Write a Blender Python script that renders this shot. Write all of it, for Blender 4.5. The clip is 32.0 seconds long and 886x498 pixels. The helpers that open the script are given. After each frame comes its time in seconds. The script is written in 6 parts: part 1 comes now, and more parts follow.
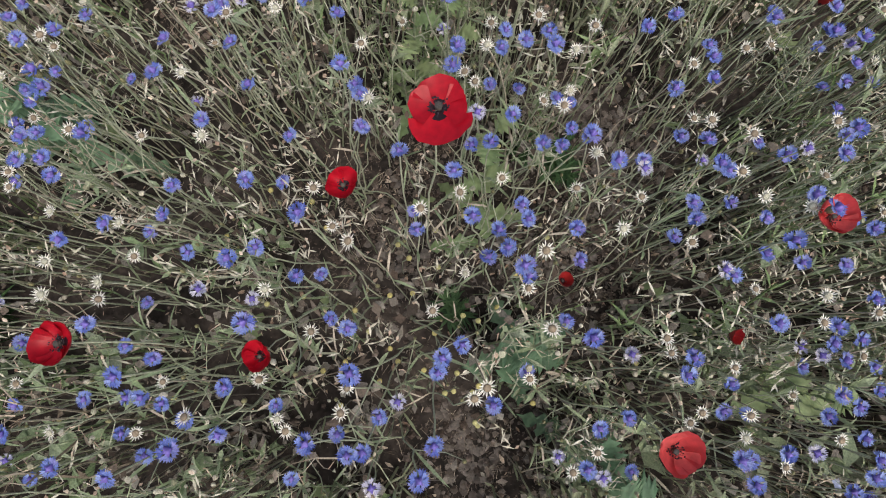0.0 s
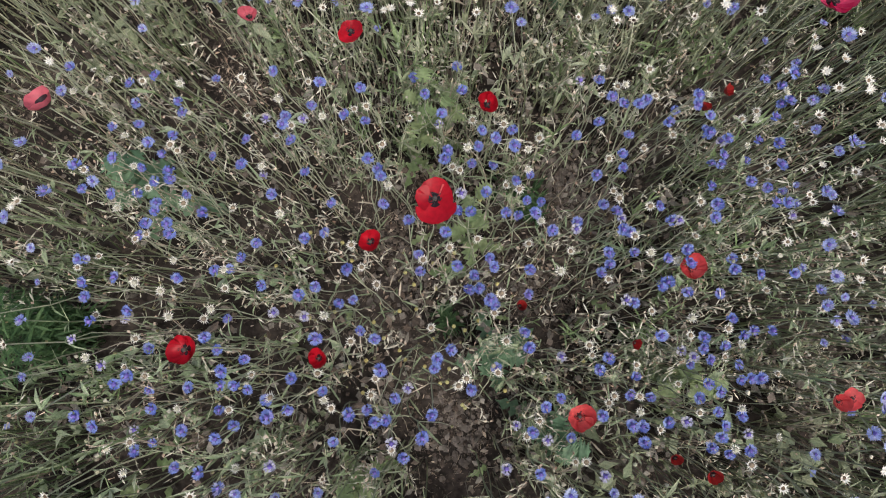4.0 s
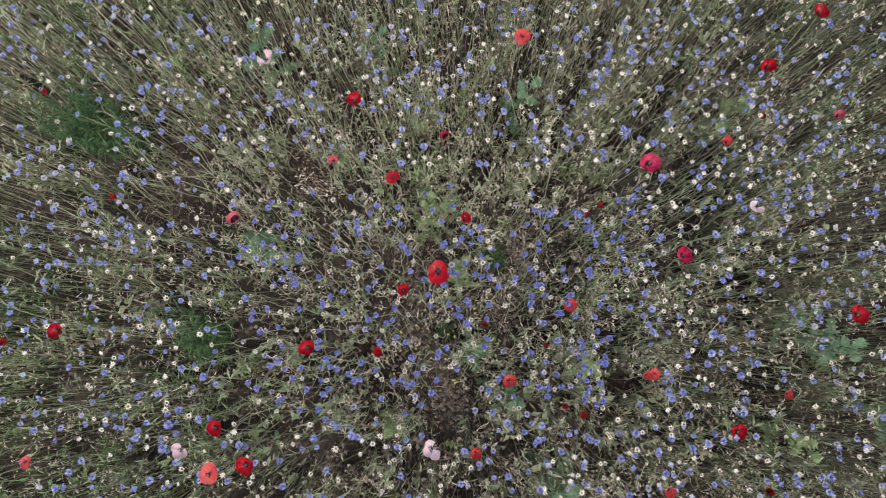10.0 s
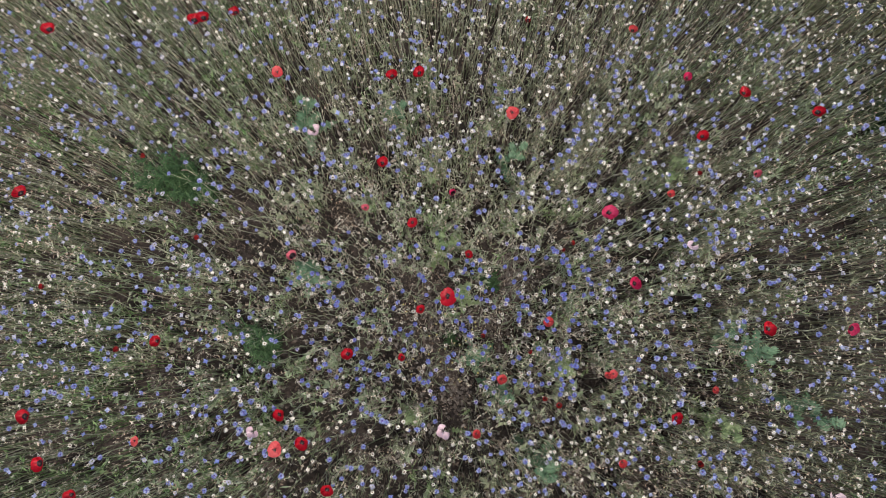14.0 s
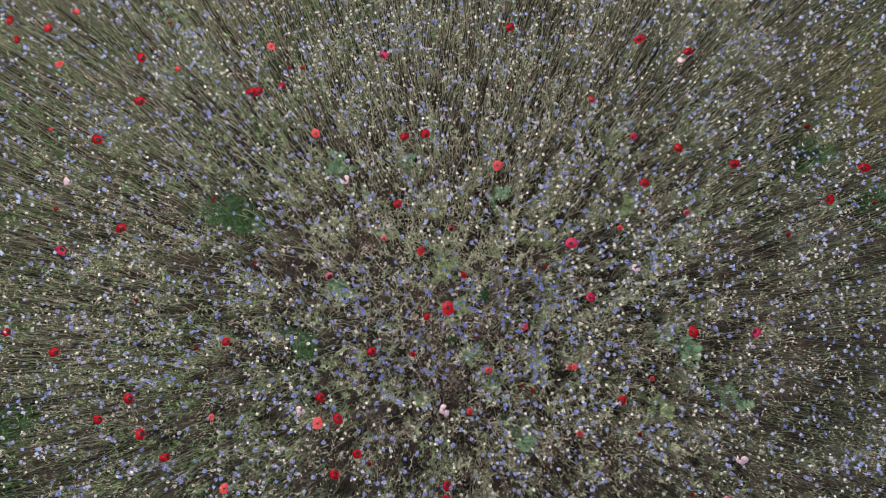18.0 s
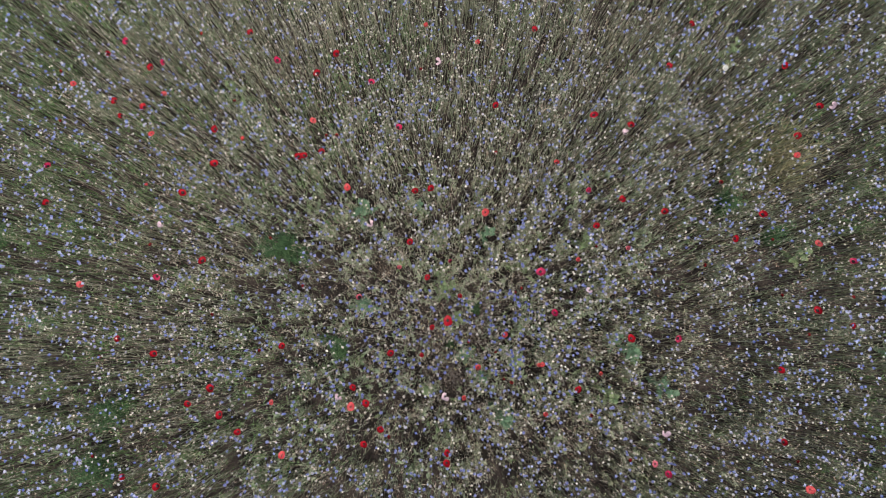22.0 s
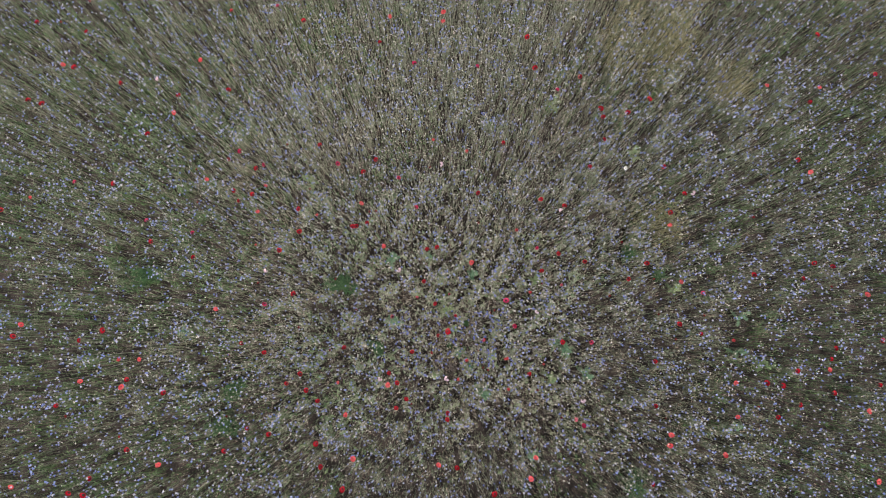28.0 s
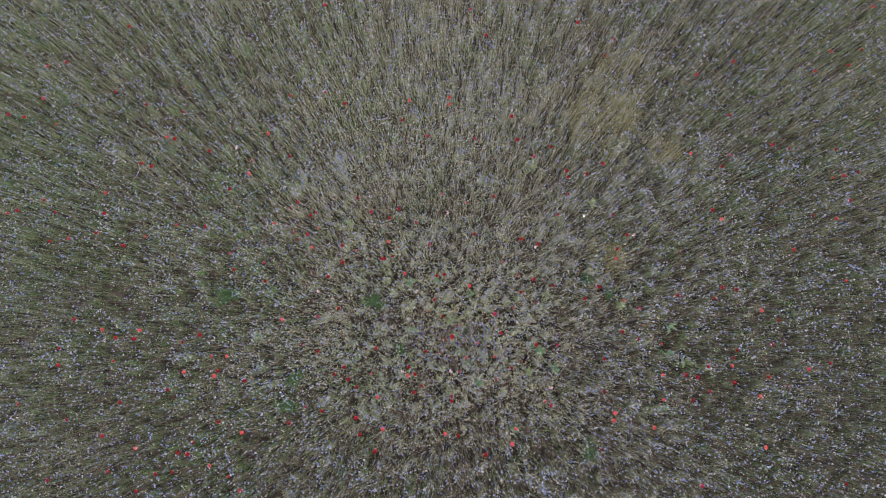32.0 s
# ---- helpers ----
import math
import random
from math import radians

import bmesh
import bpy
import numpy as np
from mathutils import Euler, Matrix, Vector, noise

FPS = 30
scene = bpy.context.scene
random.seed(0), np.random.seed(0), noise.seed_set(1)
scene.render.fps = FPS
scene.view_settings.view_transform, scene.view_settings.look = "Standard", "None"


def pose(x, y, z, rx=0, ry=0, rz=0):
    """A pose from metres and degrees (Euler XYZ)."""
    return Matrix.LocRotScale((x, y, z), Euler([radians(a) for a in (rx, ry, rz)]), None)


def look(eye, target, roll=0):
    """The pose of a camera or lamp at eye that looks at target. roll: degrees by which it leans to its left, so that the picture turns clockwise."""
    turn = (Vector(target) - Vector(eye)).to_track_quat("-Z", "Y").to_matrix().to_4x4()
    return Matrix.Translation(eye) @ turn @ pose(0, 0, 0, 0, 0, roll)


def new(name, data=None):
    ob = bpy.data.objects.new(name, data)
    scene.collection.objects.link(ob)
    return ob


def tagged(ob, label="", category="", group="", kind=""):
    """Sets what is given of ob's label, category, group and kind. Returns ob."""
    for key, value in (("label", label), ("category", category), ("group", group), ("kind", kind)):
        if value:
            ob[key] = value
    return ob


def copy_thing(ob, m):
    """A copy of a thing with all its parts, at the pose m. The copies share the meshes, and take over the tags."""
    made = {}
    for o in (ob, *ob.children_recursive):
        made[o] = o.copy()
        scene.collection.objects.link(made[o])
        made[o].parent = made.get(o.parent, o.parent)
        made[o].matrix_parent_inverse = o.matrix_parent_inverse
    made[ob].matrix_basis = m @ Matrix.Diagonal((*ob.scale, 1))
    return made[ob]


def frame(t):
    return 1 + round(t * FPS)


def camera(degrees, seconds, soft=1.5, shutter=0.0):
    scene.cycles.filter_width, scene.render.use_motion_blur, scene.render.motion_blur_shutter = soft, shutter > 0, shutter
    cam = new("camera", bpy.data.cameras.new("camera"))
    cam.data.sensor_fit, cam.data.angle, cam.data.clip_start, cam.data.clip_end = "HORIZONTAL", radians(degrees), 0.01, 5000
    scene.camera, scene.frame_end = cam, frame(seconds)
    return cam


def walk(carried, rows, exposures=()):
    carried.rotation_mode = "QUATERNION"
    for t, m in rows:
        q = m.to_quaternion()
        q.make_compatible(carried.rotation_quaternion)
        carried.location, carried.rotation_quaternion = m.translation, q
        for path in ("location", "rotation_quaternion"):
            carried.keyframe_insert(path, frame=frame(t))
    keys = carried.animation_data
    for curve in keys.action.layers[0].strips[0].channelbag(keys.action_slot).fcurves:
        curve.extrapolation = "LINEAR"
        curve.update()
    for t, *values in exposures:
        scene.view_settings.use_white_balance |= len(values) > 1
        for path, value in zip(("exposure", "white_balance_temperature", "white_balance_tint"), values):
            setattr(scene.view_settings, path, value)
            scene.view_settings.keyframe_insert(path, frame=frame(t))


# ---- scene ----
cam = camera(75, 32.0, soft=1.08)
PATH = [
    (0, 0.0000, 0.0000, 1.3490, 9.262, -0.211, -0.006),
    (0.5, -0.0053, -0.0007, 1.3818, 9.267, -0.500, -0.203),
    (1, -0.0020, 0.0053, 1.4271, 8.686, -0.419, -0.264),
    (1.5, 0.0036, 0.0088, 1.4764, 8.410, -0.195, -0.108),
    (2, 0.0009, 0.0097, 1.5302, 8.454, 0.065, 0.123),
    (2.5, -0.0052, 0.0145, 1.5856, 8.606, -0.097, 0.082),
    (3, -0.0018, 0.0186, 1.6416, 8.748, -0.256, 0.005),
    (3.5, 0.0074, 0.0203, 1.6949, 8.763, -0.261, -0.053),
    (5.5, 0.0038, 0.0287, 1.9355, 8.699, -0.445, 0.057),
    (6, 0.0075, 0.0297, 2.0055, 8.610, -0.255, 0.085),
    (7, 0.0087, 0.0326, 2.1788, 8.622, -0.067, 0.080),
    (8, 0.0039, 0.0436, 2.4003, 8.590, -0.331, 0.078),
    (9, -0.0014, 0.0441, 2.6237, 8.646, -0.460, -0.011),
    (10, -0.0020, 0.0397, 2.8222, 8.676, -0.472, 0.051),
    (11, -0.0133, 0.0382, 3.0078, 8.640, -0.413, 0.025),
    (12, -0.0243, 0.0478, 3.1847, 8.759, -0.389, 0.062),
    (13, -0.0284, 0.0562, 3.3336, 8.820, -0.387, 0.052),
    (14.5, -0.0533, 0.0701, 3.6180, 9.022, -0.478, 0.058),
    (17, -0.0471, 0.0679, 4.1813, 8.963, -0.305, 0.007),
    (19, -0.0379, 0.0970, 4.7141, 8.831, -0.007, 0.003),
    (21, -0.0437, 0.1088, 5.3692, 8.917, -0.030, 0.020),
    (23, -0.0557, 0.1183, 6.0945, 8.953, -0.110, -0.004),
    (25, -0.0585, 0.1268, 7.0099, 8.922, -0.141, 0.010),
    (28, -0.1197, 0.1776, 8.7788, 8.830, -0.341, -0.146),
    (30, -0.1453, 0.1836, 10.2187, 8.902, -0.203, -0.062),
    (32, -0.2063, 0.1689, 11.7637, 9.183, -0.161, 0.063),
]
walk(cam, [(t, pose(*place)) for t, *place in PATH], [(0.0, 0.29, 6450, 7), (7.0, 0.27, 6450, 7), (13.0, 0.27, 6450, 8), (24.0, 0.34, 6400, 7), (32.0, 0.48, 6400, 6)])

SKY, SUN = 0.115, 1.35   # strengths of an overcast sky


# ---------------------------------------------------------------- light
world = bpy.data.worlds.new("sky")
scene.world = world
world.use_nodes = True
wn, wl = world.node_tree.nodes, world.node_tree.links
sky = wn.new("ShaderNodeTexSky")
sky.sky_type, sky.sun_disc = "NISHITA", False
sky.sun_elevation, sky.sun_rotation = radians(62), radians(148)
sky.air_density, sky.dust_density, sky.ozone_density = 1.0, 6.0, 0.6
wl.new(sky.outputs["Color"], wn["Background"].inputs["Color"])
wn["Background"].inputs["Strength"].default_value = SKY
sun = new("sun", bpy.data.lights.new("sun", "SUN"))
sun.data.energy, sun.data.angle, sun.data.color = SUN, radians(45), (1.0, 0.97, 0.93)
sun.matrix_world = look((2.4, -3.8, 8.6), (0, 0, 0))


# ---------------------------------------------------------------- materials
def surface(name, colours, by="island", rough=0.65, thin=0.0, grain=300.0, spread=0.25, patch=None, bump=0.0):
    """A surface whose colour runs through colours from piece to piece, with fine grain, and broad patches."""
    m = bpy.data.materials.new(name)
    m.use_nodes = True
    n, l = m.node_tree.nodes, m.node_tree.links
    bsdf = n["Principled BSDF"]
    if by == "island":
        pick = n.new("ShaderNodeNewGeometry").outputs["Random Per Island"]
    else:
        pick = n.new("ShaderNodeObjectInfo").outputs["Random"]
    ramp = n.new("ShaderNodeValToRGB")
    colours = colours if len(colours) > 1 else colours * 2
    while len(ramp.color_ramp.elements) < len(colours):
        ramp.color_ramp.elements.new(0.5)
    for i, c in enumerate(colours):
        e = ramp.color_ramp.elements[i]
        e.position, e.color = i / max(1, len(colours) - 1), (*c, 1)
    l.new(pick, ramp.inputs[0])
    geo = n.new("ShaderNodeNewGeometry")
    fine = n.new("ShaderNodeTexNoise")
    fine.inputs["Scale"].default_value, fine.inputs["Detail"].default_value = grain, 2
    l.new(geo.outputs["Position"], fine.inputs["Vector"])
    fit_range = n.new("ShaderNodeMapRange")
    fit_range.inputs["From Min"].default_value, fit_range.inputs["From Max"].default_value = 0.3, 0.7
    fit_range.inputs["To Min"].default_value, fit_range.inputs["To Max"].default_value = 1 - spread, 1 + spread
    l.new(fine.outputs["Fac"], fit_range.inputs["Value"])
    colour = ramp.outputs["Color"]
    if patch:
        broad = n.new("ShaderNodeTexNoise")
        broad.inputs["Scale"].default_value, broad.inputs["Detail"].default_value = patch[1], 3
        l.new(geo.outputs["Position"], broad.inputs["Vector"])
        step = n.new("ShaderNodeMapRange")
        step.inputs["From Min"].default_value, step.inputs["From Max"].default_value = 0.42, 0.62
        l.new(broad.outputs["Fac"], step.inputs["Value"])
        mix = n.new("ShaderNodeMixRGB")
        mix.inputs[2].default_value = (*patch[0], 1)
        scale = n.new("ShaderNodeMath")
        scale.operation, scale.inputs[1].default_value = "MULTIPLY", patch[2]
        l.new(step.outputs[0], scale.inputs[0])
        l.new(scale.outputs[0], mix.inputs[0])
        l.new(colour, mix.inputs[1])
        colour = mix.outputs[0]
    hsv = n.new("ShaderNodeHueSaturation")
    l.new(fit_range.outputs[0], hsv.inputs["Value"])
    l.new(colour, hsv.inputs["Color"])
    l.new(hsv.outputs[0], bsdf.inputs["Base Color"])
    bsdf.inputs["Roughness"].default_value = rough
    bsdf.inputs["Specular IOR Level"].default_value = 0.3
    if bump:
        b = n.new("ShaderNodeBump")
        b.inputs["Strength"].default_value, b.inputs["Distance"].default_value = bump, 0.004
        l.new(fine.outputs["Fac"], b.inputs["Height"])
        l.new(b.outputs[0], bsdf.inputs["Normal"])
    if thin:
        back = n.new("ShaderNodeBsdfTranslucent")
        l.new(hsv.outputs[0], back.inputs["Color"])
        both = n.new("ShaderNodeMixShader")
        both.inputs[0].default_value = thin
        l.new(bsdf.outputs[0], both.inputs[1])
        l.new(back.outputs[0], both.inputs[2])
        l.new(both.outputs[0], n["Material Output"].inputs["Surface"])
    return m


STEM = surface("grey_green_stem", [(0.14, 0.175, 0.09), (0.32, 0.37, 0.225), (0.53, 0.54, 0.415), (0.19, 0.24, 0.125), (0.45, 0.44, 0.335)], rough=0.7,
               patch=((0.42, 0.385, 0.28), 0.7, 0.3))
LEAF = surface("grey_green_leaf", [(0.15, 0.22, 0.10), (0.355, 0.42, 0.27), (0.22, 0.30, 0.155), (0.40, 0.445, 0.32), (0.275, 0.35, 0.195)], rough=0.6, thin=0.25,
               patch=((0.37, 0.34, 0.235), 0.8, 0.45))
STRAW = surface("dry_stalk", [(0.19, 0.148, 0.115), (0.42, 0.355, 0.268), (0.58, 0.51, 0.41), (0.25, 0.20, 0.152), (0.49, 0.42, 0.325)], rough=0.8)
PALE = surface("bleached_stalk", [(0.45, 0.42, 0.33), (0.67, 0.635, 0.53), (0.36, 0.345, 0.26), (0.60, 0.57, 0.475)], rough=0.8)
SHOOT = surface("soft_green_shoot", [(0.13, 0.19, 0.075), (0.27, 0.35, 0.175), (0.19, 0.265, 0.115), (0.36, 0.42, 0.27)], rough=0.6, thin=0.25)
LUSH = surface("lush_stem", [(0.078, 0.148, 0.048), (0.15, 0.25, 0.092), (0.235, 0.335, 0.155)], rough=0.7)
YELLOW = surface("yellow_grass", [(0.42, 0.38, 0.20), (0.55, 0.50, 0.29), (0.33, 0.31, 0.16)], rough=0.7, thin=0.2)
GREEN = surface("fresh_green", [(0.024, 0.060, 0.022), (0.085, 0.155, 0.060), (0.045, 0.098, 0.038), (0.12, 0.20, 0.085)], rough=0.6, thin=0.25)
BLUEGREEN = surface("blue_green_leaf", [(0.11, 0.20, 0.115), (0.18, 0.28, 0.165)], by="object", rough=0.5, thin=0.2, grain=60)
LOBED = surface("pale_green_leaf", [(0.20, 0.28, 0.13), (0.28, 0.34, 0.17)], by="object", rough=0.55, thin=0.25, grain=60)
BLUE = surface("cornflower_blue", [(0.19, 0.235, 0.53), (0.31, 0.365, 0.63), (0.13, 0.165, 0.44), (0.43, 0.475, 0.66), (0.28, 0.27, 0.50)], rough=0.6, thin=0.2)
BLUE_ONE = surface("cornflower_floret", [(0.13, 0.18, 0.52), (0.22, 0.29, 0.63), (0.085, 0.115, 0.41), (0.28, 0.35, 0.65), (0.22, 0.21, 0.51)],
                   by="object", rough=0.6, thin=0.2, grain=700)
FADED = surface("faded_floret", [(0.50, 0.49, 0.60), (0.40, 0.40, 0.58), (0.60, 0.57, 0.60), (0.34, 0.36, 0.56)], by="object", rough=0.7, thin=0.2, grain=700)
FADED_HEAD = surface("faded_cornflower", [(0.42, 0.42, 0.58), (0.55, 0.54, 0.62), (0.33, 0.34, 0.52), (0.62, 0.60, 0.62)], rough=0.7, thin=0.2)
VIOLET = surface("violet_disc", [(0.13, 0.11, 0.42), (0.22, 0.16, 0.50)], rough=0.6)
SCALE_MAT = surface("bract_scales", [(0.16, 0.17, 0.08), (0.25, 0.22, 0.12)], rough=0.6, grain=900, spread=0.5)
CREAM = surface("cream_bract", [(0.66, 0.61, 0.52), (0.76, 0.73, 0.66), (0.84, 0.82, 0.76), (0.54, 0.47, 0.37)], rough=0.55, thin=0.15)
BROWN = surface("seed_brown", [(0.06, 0.04, 0.03), (0.16, 0.11, 0.07), (0.30, 0.24, 0.17), (0.10, 0.065, 0.04)], rough=0.8)
POPPY = {
    "red": surface("red_petal", [(0.38, 0.0035, 0.014), (0.46, 0.006, 0.020), (0.31, 0.003, 0.012)], by="object", rough=0.42, thin=0.18, grain=120, spread=0.14),
    "orange": surface("orange_red_petal", [(0.64, 0.085, 0.090), (0.60, 0.060, 0.068), (0.68, 0.130, 0.128)], by="object", rough=0.5, thin=0.22, grain=120, spread=0.14),
    "magenta": surface("magenta_petal", [(0.46, 0.010, 0.070), (0.54, 0.022, 0.100), (0.56, 0.05, 0.13)], by="object", rough=0.45, thin=0.2, grain=120, spread=0.14),
    "rose": surface("rose_petal", [(0.60, 0.15, 0.19), (0.55, 0.10, 0.14)], by="object", rough=0.5, thin=0.2, grain=120, spread=0.14),
    "pale": surface("pale_pink_petal", [(0.80, 0.62, 0.68), (0.76, 0.54, 0.61)], by="object", rough=0.5, thin=0.25, grain=120, spread=0.1),
    "dark": surface("dark_red_petal", [(0.20, 0.008, 0.012), (0.30, 0.016, 0.018), (0.42, 0.035, 0.028)], by="object", rough=0.5, thin=0.15, grain=120, spread=0.2),
    "white": surface("white_petal", [(0.80, 0.78, 0.72), (0.84, 0.82, 0.78)], by="object", rough=0.5, thin=0.25, grain=120, spread=0.1),
}
# the petal blotch, also painted as shade inside cups and far petals
BLOTCH_AND_SHADE = surface("blotch_and_shade", [(0.012, 0.006, 0.010), (0.03, 0.010, 0.016)], by="object", rough=0.5, grain=200)
ANTHER = surface("dark_anther", [(0.015, 0.012, 0.018), (0.05, 0.04, 0.05)], rough=0.8)
CAPSULE = surface("poppy_capsule", [(0.045, 0.04, 0.04), (0.09, 0.08, 0.065)], by="object", rough=0.6, grain=500)
BUD = surface("beige_bud", [(0.25, 0.25, 0.16), (0.40, 0.36, 0.28), (0.58, 0.54, 0.45), (0.20, 0.23, 0.12), (0.48, 0.44, 0.36)], rough=0.7, grain=700, spread=0.3)
DRY_BIT = surface("curled_dry_leaf", [(0.27, 0.172, 0.125), (0.50, 0.375, 0.28), (0.76, 0.64, 0.52), (0.39, 0.275, 0.205), (0.63, 0.52, 0.415)], rough=0.8, thin=0.15)
HUSK = surface("grey_husk", [(0.12, 0.105, 0.09), (0.24, 0.21, 0.18), (0.37, 0.34, 0.295), (0.17, 0.145, 0.12)], rough=0.9, thin=0.1)
LITTER = surface("rotted_leaf", [(0.05, 0.04, 0.033), (0.13, 0.10, 0.08), (0.22, 0.18, 0.15), (0.09, 0.065, 0.05), (0.32, 0.28, 0.24)], rough=0.9)
BUTTON = surface("yellow_button", [(0.52, 0.44, 0.16), (0.44, 0.42, 0.20)], by="object", rough=0.7, grain=1500, spread=0.4)
SOIL = surface("soil", [(0.025, 0.0195, 0.0168)], rough=0.95, grain=55, spread=0.5, patch=((0.080, 0.063, 0.054), 5.0, 0.8), bump=0.8)
CRUMB = surface("soil_crumb", [(0.05, 0.037, 0.031), (0.125, 0.094, 0.078), (0.22, 0.178, 0.152)], rough=0.95, grain=160, spread=0.35)

CRUST = surface("dusty_crust", [(0.10, 0.083, 0.072), (0.15, 0.127, 0.112), (0.20, 0.172, 0.155)], rough=0.95, grain=120, spread=0.3, bump=0.5)


# ---------------------------------------------------------------- mesh helpers
rng = np.random.default_rng(11)


class Shape:
    """Triangles gathered piece by piece, each with its material's number."""

    def __init__(self):
        self.v, self.f, self.m, self.n = [], [], [], 0

    def add(self, v, f, m=0):
        v, f = np.asarray(v, float), np.asarray(f, int)
        self.v.append(v), self.f.append(f + self.n), self.m.append(np.full(len(f), m) if np.isscalar(m) else np.asarray(m))
        self.n += len(v)
        return self

    def arrays(self):
        return np.concatenate(self.v), np.concatenate(self.f), np.concatenate(self.m)


def mesh_from(name, v, f, m, mats, smooth=True):
    me = bpy.data.meshes.new(name)
    me.vertices.add(len(v))
    me.vertices.foreach_set("co", np.ascontiguousarray(v, np.float32).ravel())
    me.loops.add(3 * len(f))
    me.loops.foreach_set("vertex_index", np.ascontiguousarray(f, np.int32).ravel())
    me.polygons.add(len(f))
    me.polygons.foreach_set("loop_start", np.arange(0, 3 * len(f), 3, dtype=np.int32))
    me.polygons.foreach_set("material_index", np.ascontiguousarray(m, np.int32))
    me.polygons.foreach_set("use_smooth", np.full(len(f), smooth))
    for a in mats:
        me.materials.append(a)
    me.update(calc_edges=True)
    return me


def solid(name, shape, *mats, smooth=True):
    return mesh_from(name, *shape.arrays(), mats, smooth)


def part(name, me, parent, label="", m=None):
    """One mesh as ONE object under a thing or a part."""
    ob = new(name, me)
    ob.parent = parent
    if m is not None:
        ob.matrix_local = m
    return tagged(ob, label)


def empty(name, label, category, group=""):
    ob = new(name)
    ob.empty_display_size = 0.05
    return tagged(ob, label, category, group)


def tube(path, radii, sides=5):
    """A stalk along path, closed to a point at its end."""
    path = np.asarray(path, float)
    k = len(path)
    go = np.gradient(path, axis=0)
    go /= np.linalg.norm(go, axis=1)[:, None] + 1e-9
    ref = np.where(np.abs(go[:, :1]) < 0.8, [[1.0, 0, 0]], [[0, 1.0, 0]])
    a = np.cross(go, ref)
    a /= np.linalg.norm(a, axis=1)[:, None]
    b = np.cross(go, a)
    w = np.arange(sides) * 2 * np.pi / sides
    v = (path[:, None] + np.asarray(radii)[:, None, None] * (a[:, None] * np.cos(w)[None, :, None] + b[:, None] * np.sin(w)[None, :, None])).reshape(-1, 3)
    f = []
    for i in range(k - 1):
        for j in range(sides):
            p, q = i * sides + j, i * sides + (j + 1) % sides
            f += [(p, q, q + sides), (p, q + sides, p + sides)]
    return v, f


def needle(path, r):
    """A cheap stalk of three sides that ends in a point: two bends at most."""
    path = np.asarray(path, float)
    w = np.array([0, 2.094, 4.189])
    ring = np.stack([np.cos(w), np.sin(w), 0 * w], 1) * r
    v = np.concatenate([p + ring * s for p, s in zip(path[:-1], np.linspace(1, 0.7, len(path) - 1))] + [path[-1:]])
    f = []
    for i in range(len(path) - 2):
        for j in range(3):
            p, q = 3 * i + j, 3 * i + (j + 1) % 3
            f += [(p, q, q + 3), (p, q + 3, p + 3)]
    e = 3 * (len(path) - 2)
    tip = len(v) - 1
    f += [(e, e + 1, tip), (e + 1, e + 2, tip), (e + 2, e, tip)]
    return v, f


def blade(base, heading, length, width, rise, droop, k=4, fold=0.25, teeth=0.0, seed=0):
    """A leaf: a folded strip, pointed at its end, with lobes where teeth is given."""
    r = np.random.default_rng(seed)
    s = np.linspace(0, 1, k + 1)
    c, n = np.cos(heading), np.sin(heading)
    out = length * s * np.cos(rise) if droop == 0 else length * (s * np.cos(rise) + 0.1 * s * s * droop)
    up = length * (s * np.sin(rise) - droop * s * s)
    half = width * (np.sin(np.pi * np.clip(s * 0.93 + 0.07, 0, 1)) ** 0.7) * 0.5
    if teeth:
        half = half * (1 + teeth * np.where(np.arange(k + 1) % 2, 0.6, -0.6)) * r.uniform(0.85, 1.15, k + 1)
    half[-1] = width * 0.02
    mid = np.stack([out * c, out * n, up], 1) + np.asarray(base)
    side = np.array([-n, c, 0])
    lift = np.array([0, 0, 1.0])
    v = np.concatenate([mid, mid + half[:, None] * (side + fold * lift), mid + half[:, None] * (-side + fold * lift)])
    f, t = [], k + 1
    for i in range(k):
        f += [(i, i + 1, t + i + 1), (i, t + i + 1, t + i), (i, 2 * t + i + 1, i + 1), (i, 2 * t + i, 2 * t + i + 1)]
    return v, f


def sliver(base, heading, length, width, rise):
    """A far leaf: two slanting triangles."""
    c, n = np.cos(heading), np.sin(heading)
    u, w = np.array([c * np.cos(rise), n * np.cos(rise), np.sin(rise)]) * length, np.array([-n, c, 0.3]) * width * 0.5
    b = np.asarray(base)
    return [b, b + 0.5 * u + w, b + u, b + 0.5 * u - w], [(0, 2, 1), (0, 3, 2)]


def ball(r, h, rings=4, sides=8, at=(0, 0, 0), taper=1.0):
    """An egg r wide and h high, standing on at."""
    v, f = [(0, 0, 0)], []
    for i in range(1, rings):
        a = np.pi * i / rings
        for j in range(sides):
            w = 2 * np.pi * j / sides
            q = r * np.sin(a) * (1 - (1 - taper) * i / rings)
            v.append((q * np.cos(w), q * np.sin(w), h * (1 - np.cos(a)) / 2))
    v.append((0, 0, h))
    for j in range(sides):
        f.append((0, 1 + (j + 1) % sides, 1 + j))
        e = 1 + (rings - 2) * sides
        f.append((e + j, e + (j + 1) % sides, len(v) - 1))
        for i in range(rings - 2):
            p, q = 1 + i * sides + j, 1 + i * sides + (j + 1) % sides
            f += [(p, q, q + sides), (p, q + sides, p + sides)]
    return np.asarray(v) + np.asarray(at), f


def turned(v, tilt, heading, at):
    """v leaned by tilt towards heading, moved to at."""
    m = np.array(Euler((0, tilt, heading)).to_matrix())
    return np.asarray(v) @ m.T + np.asarray(at)


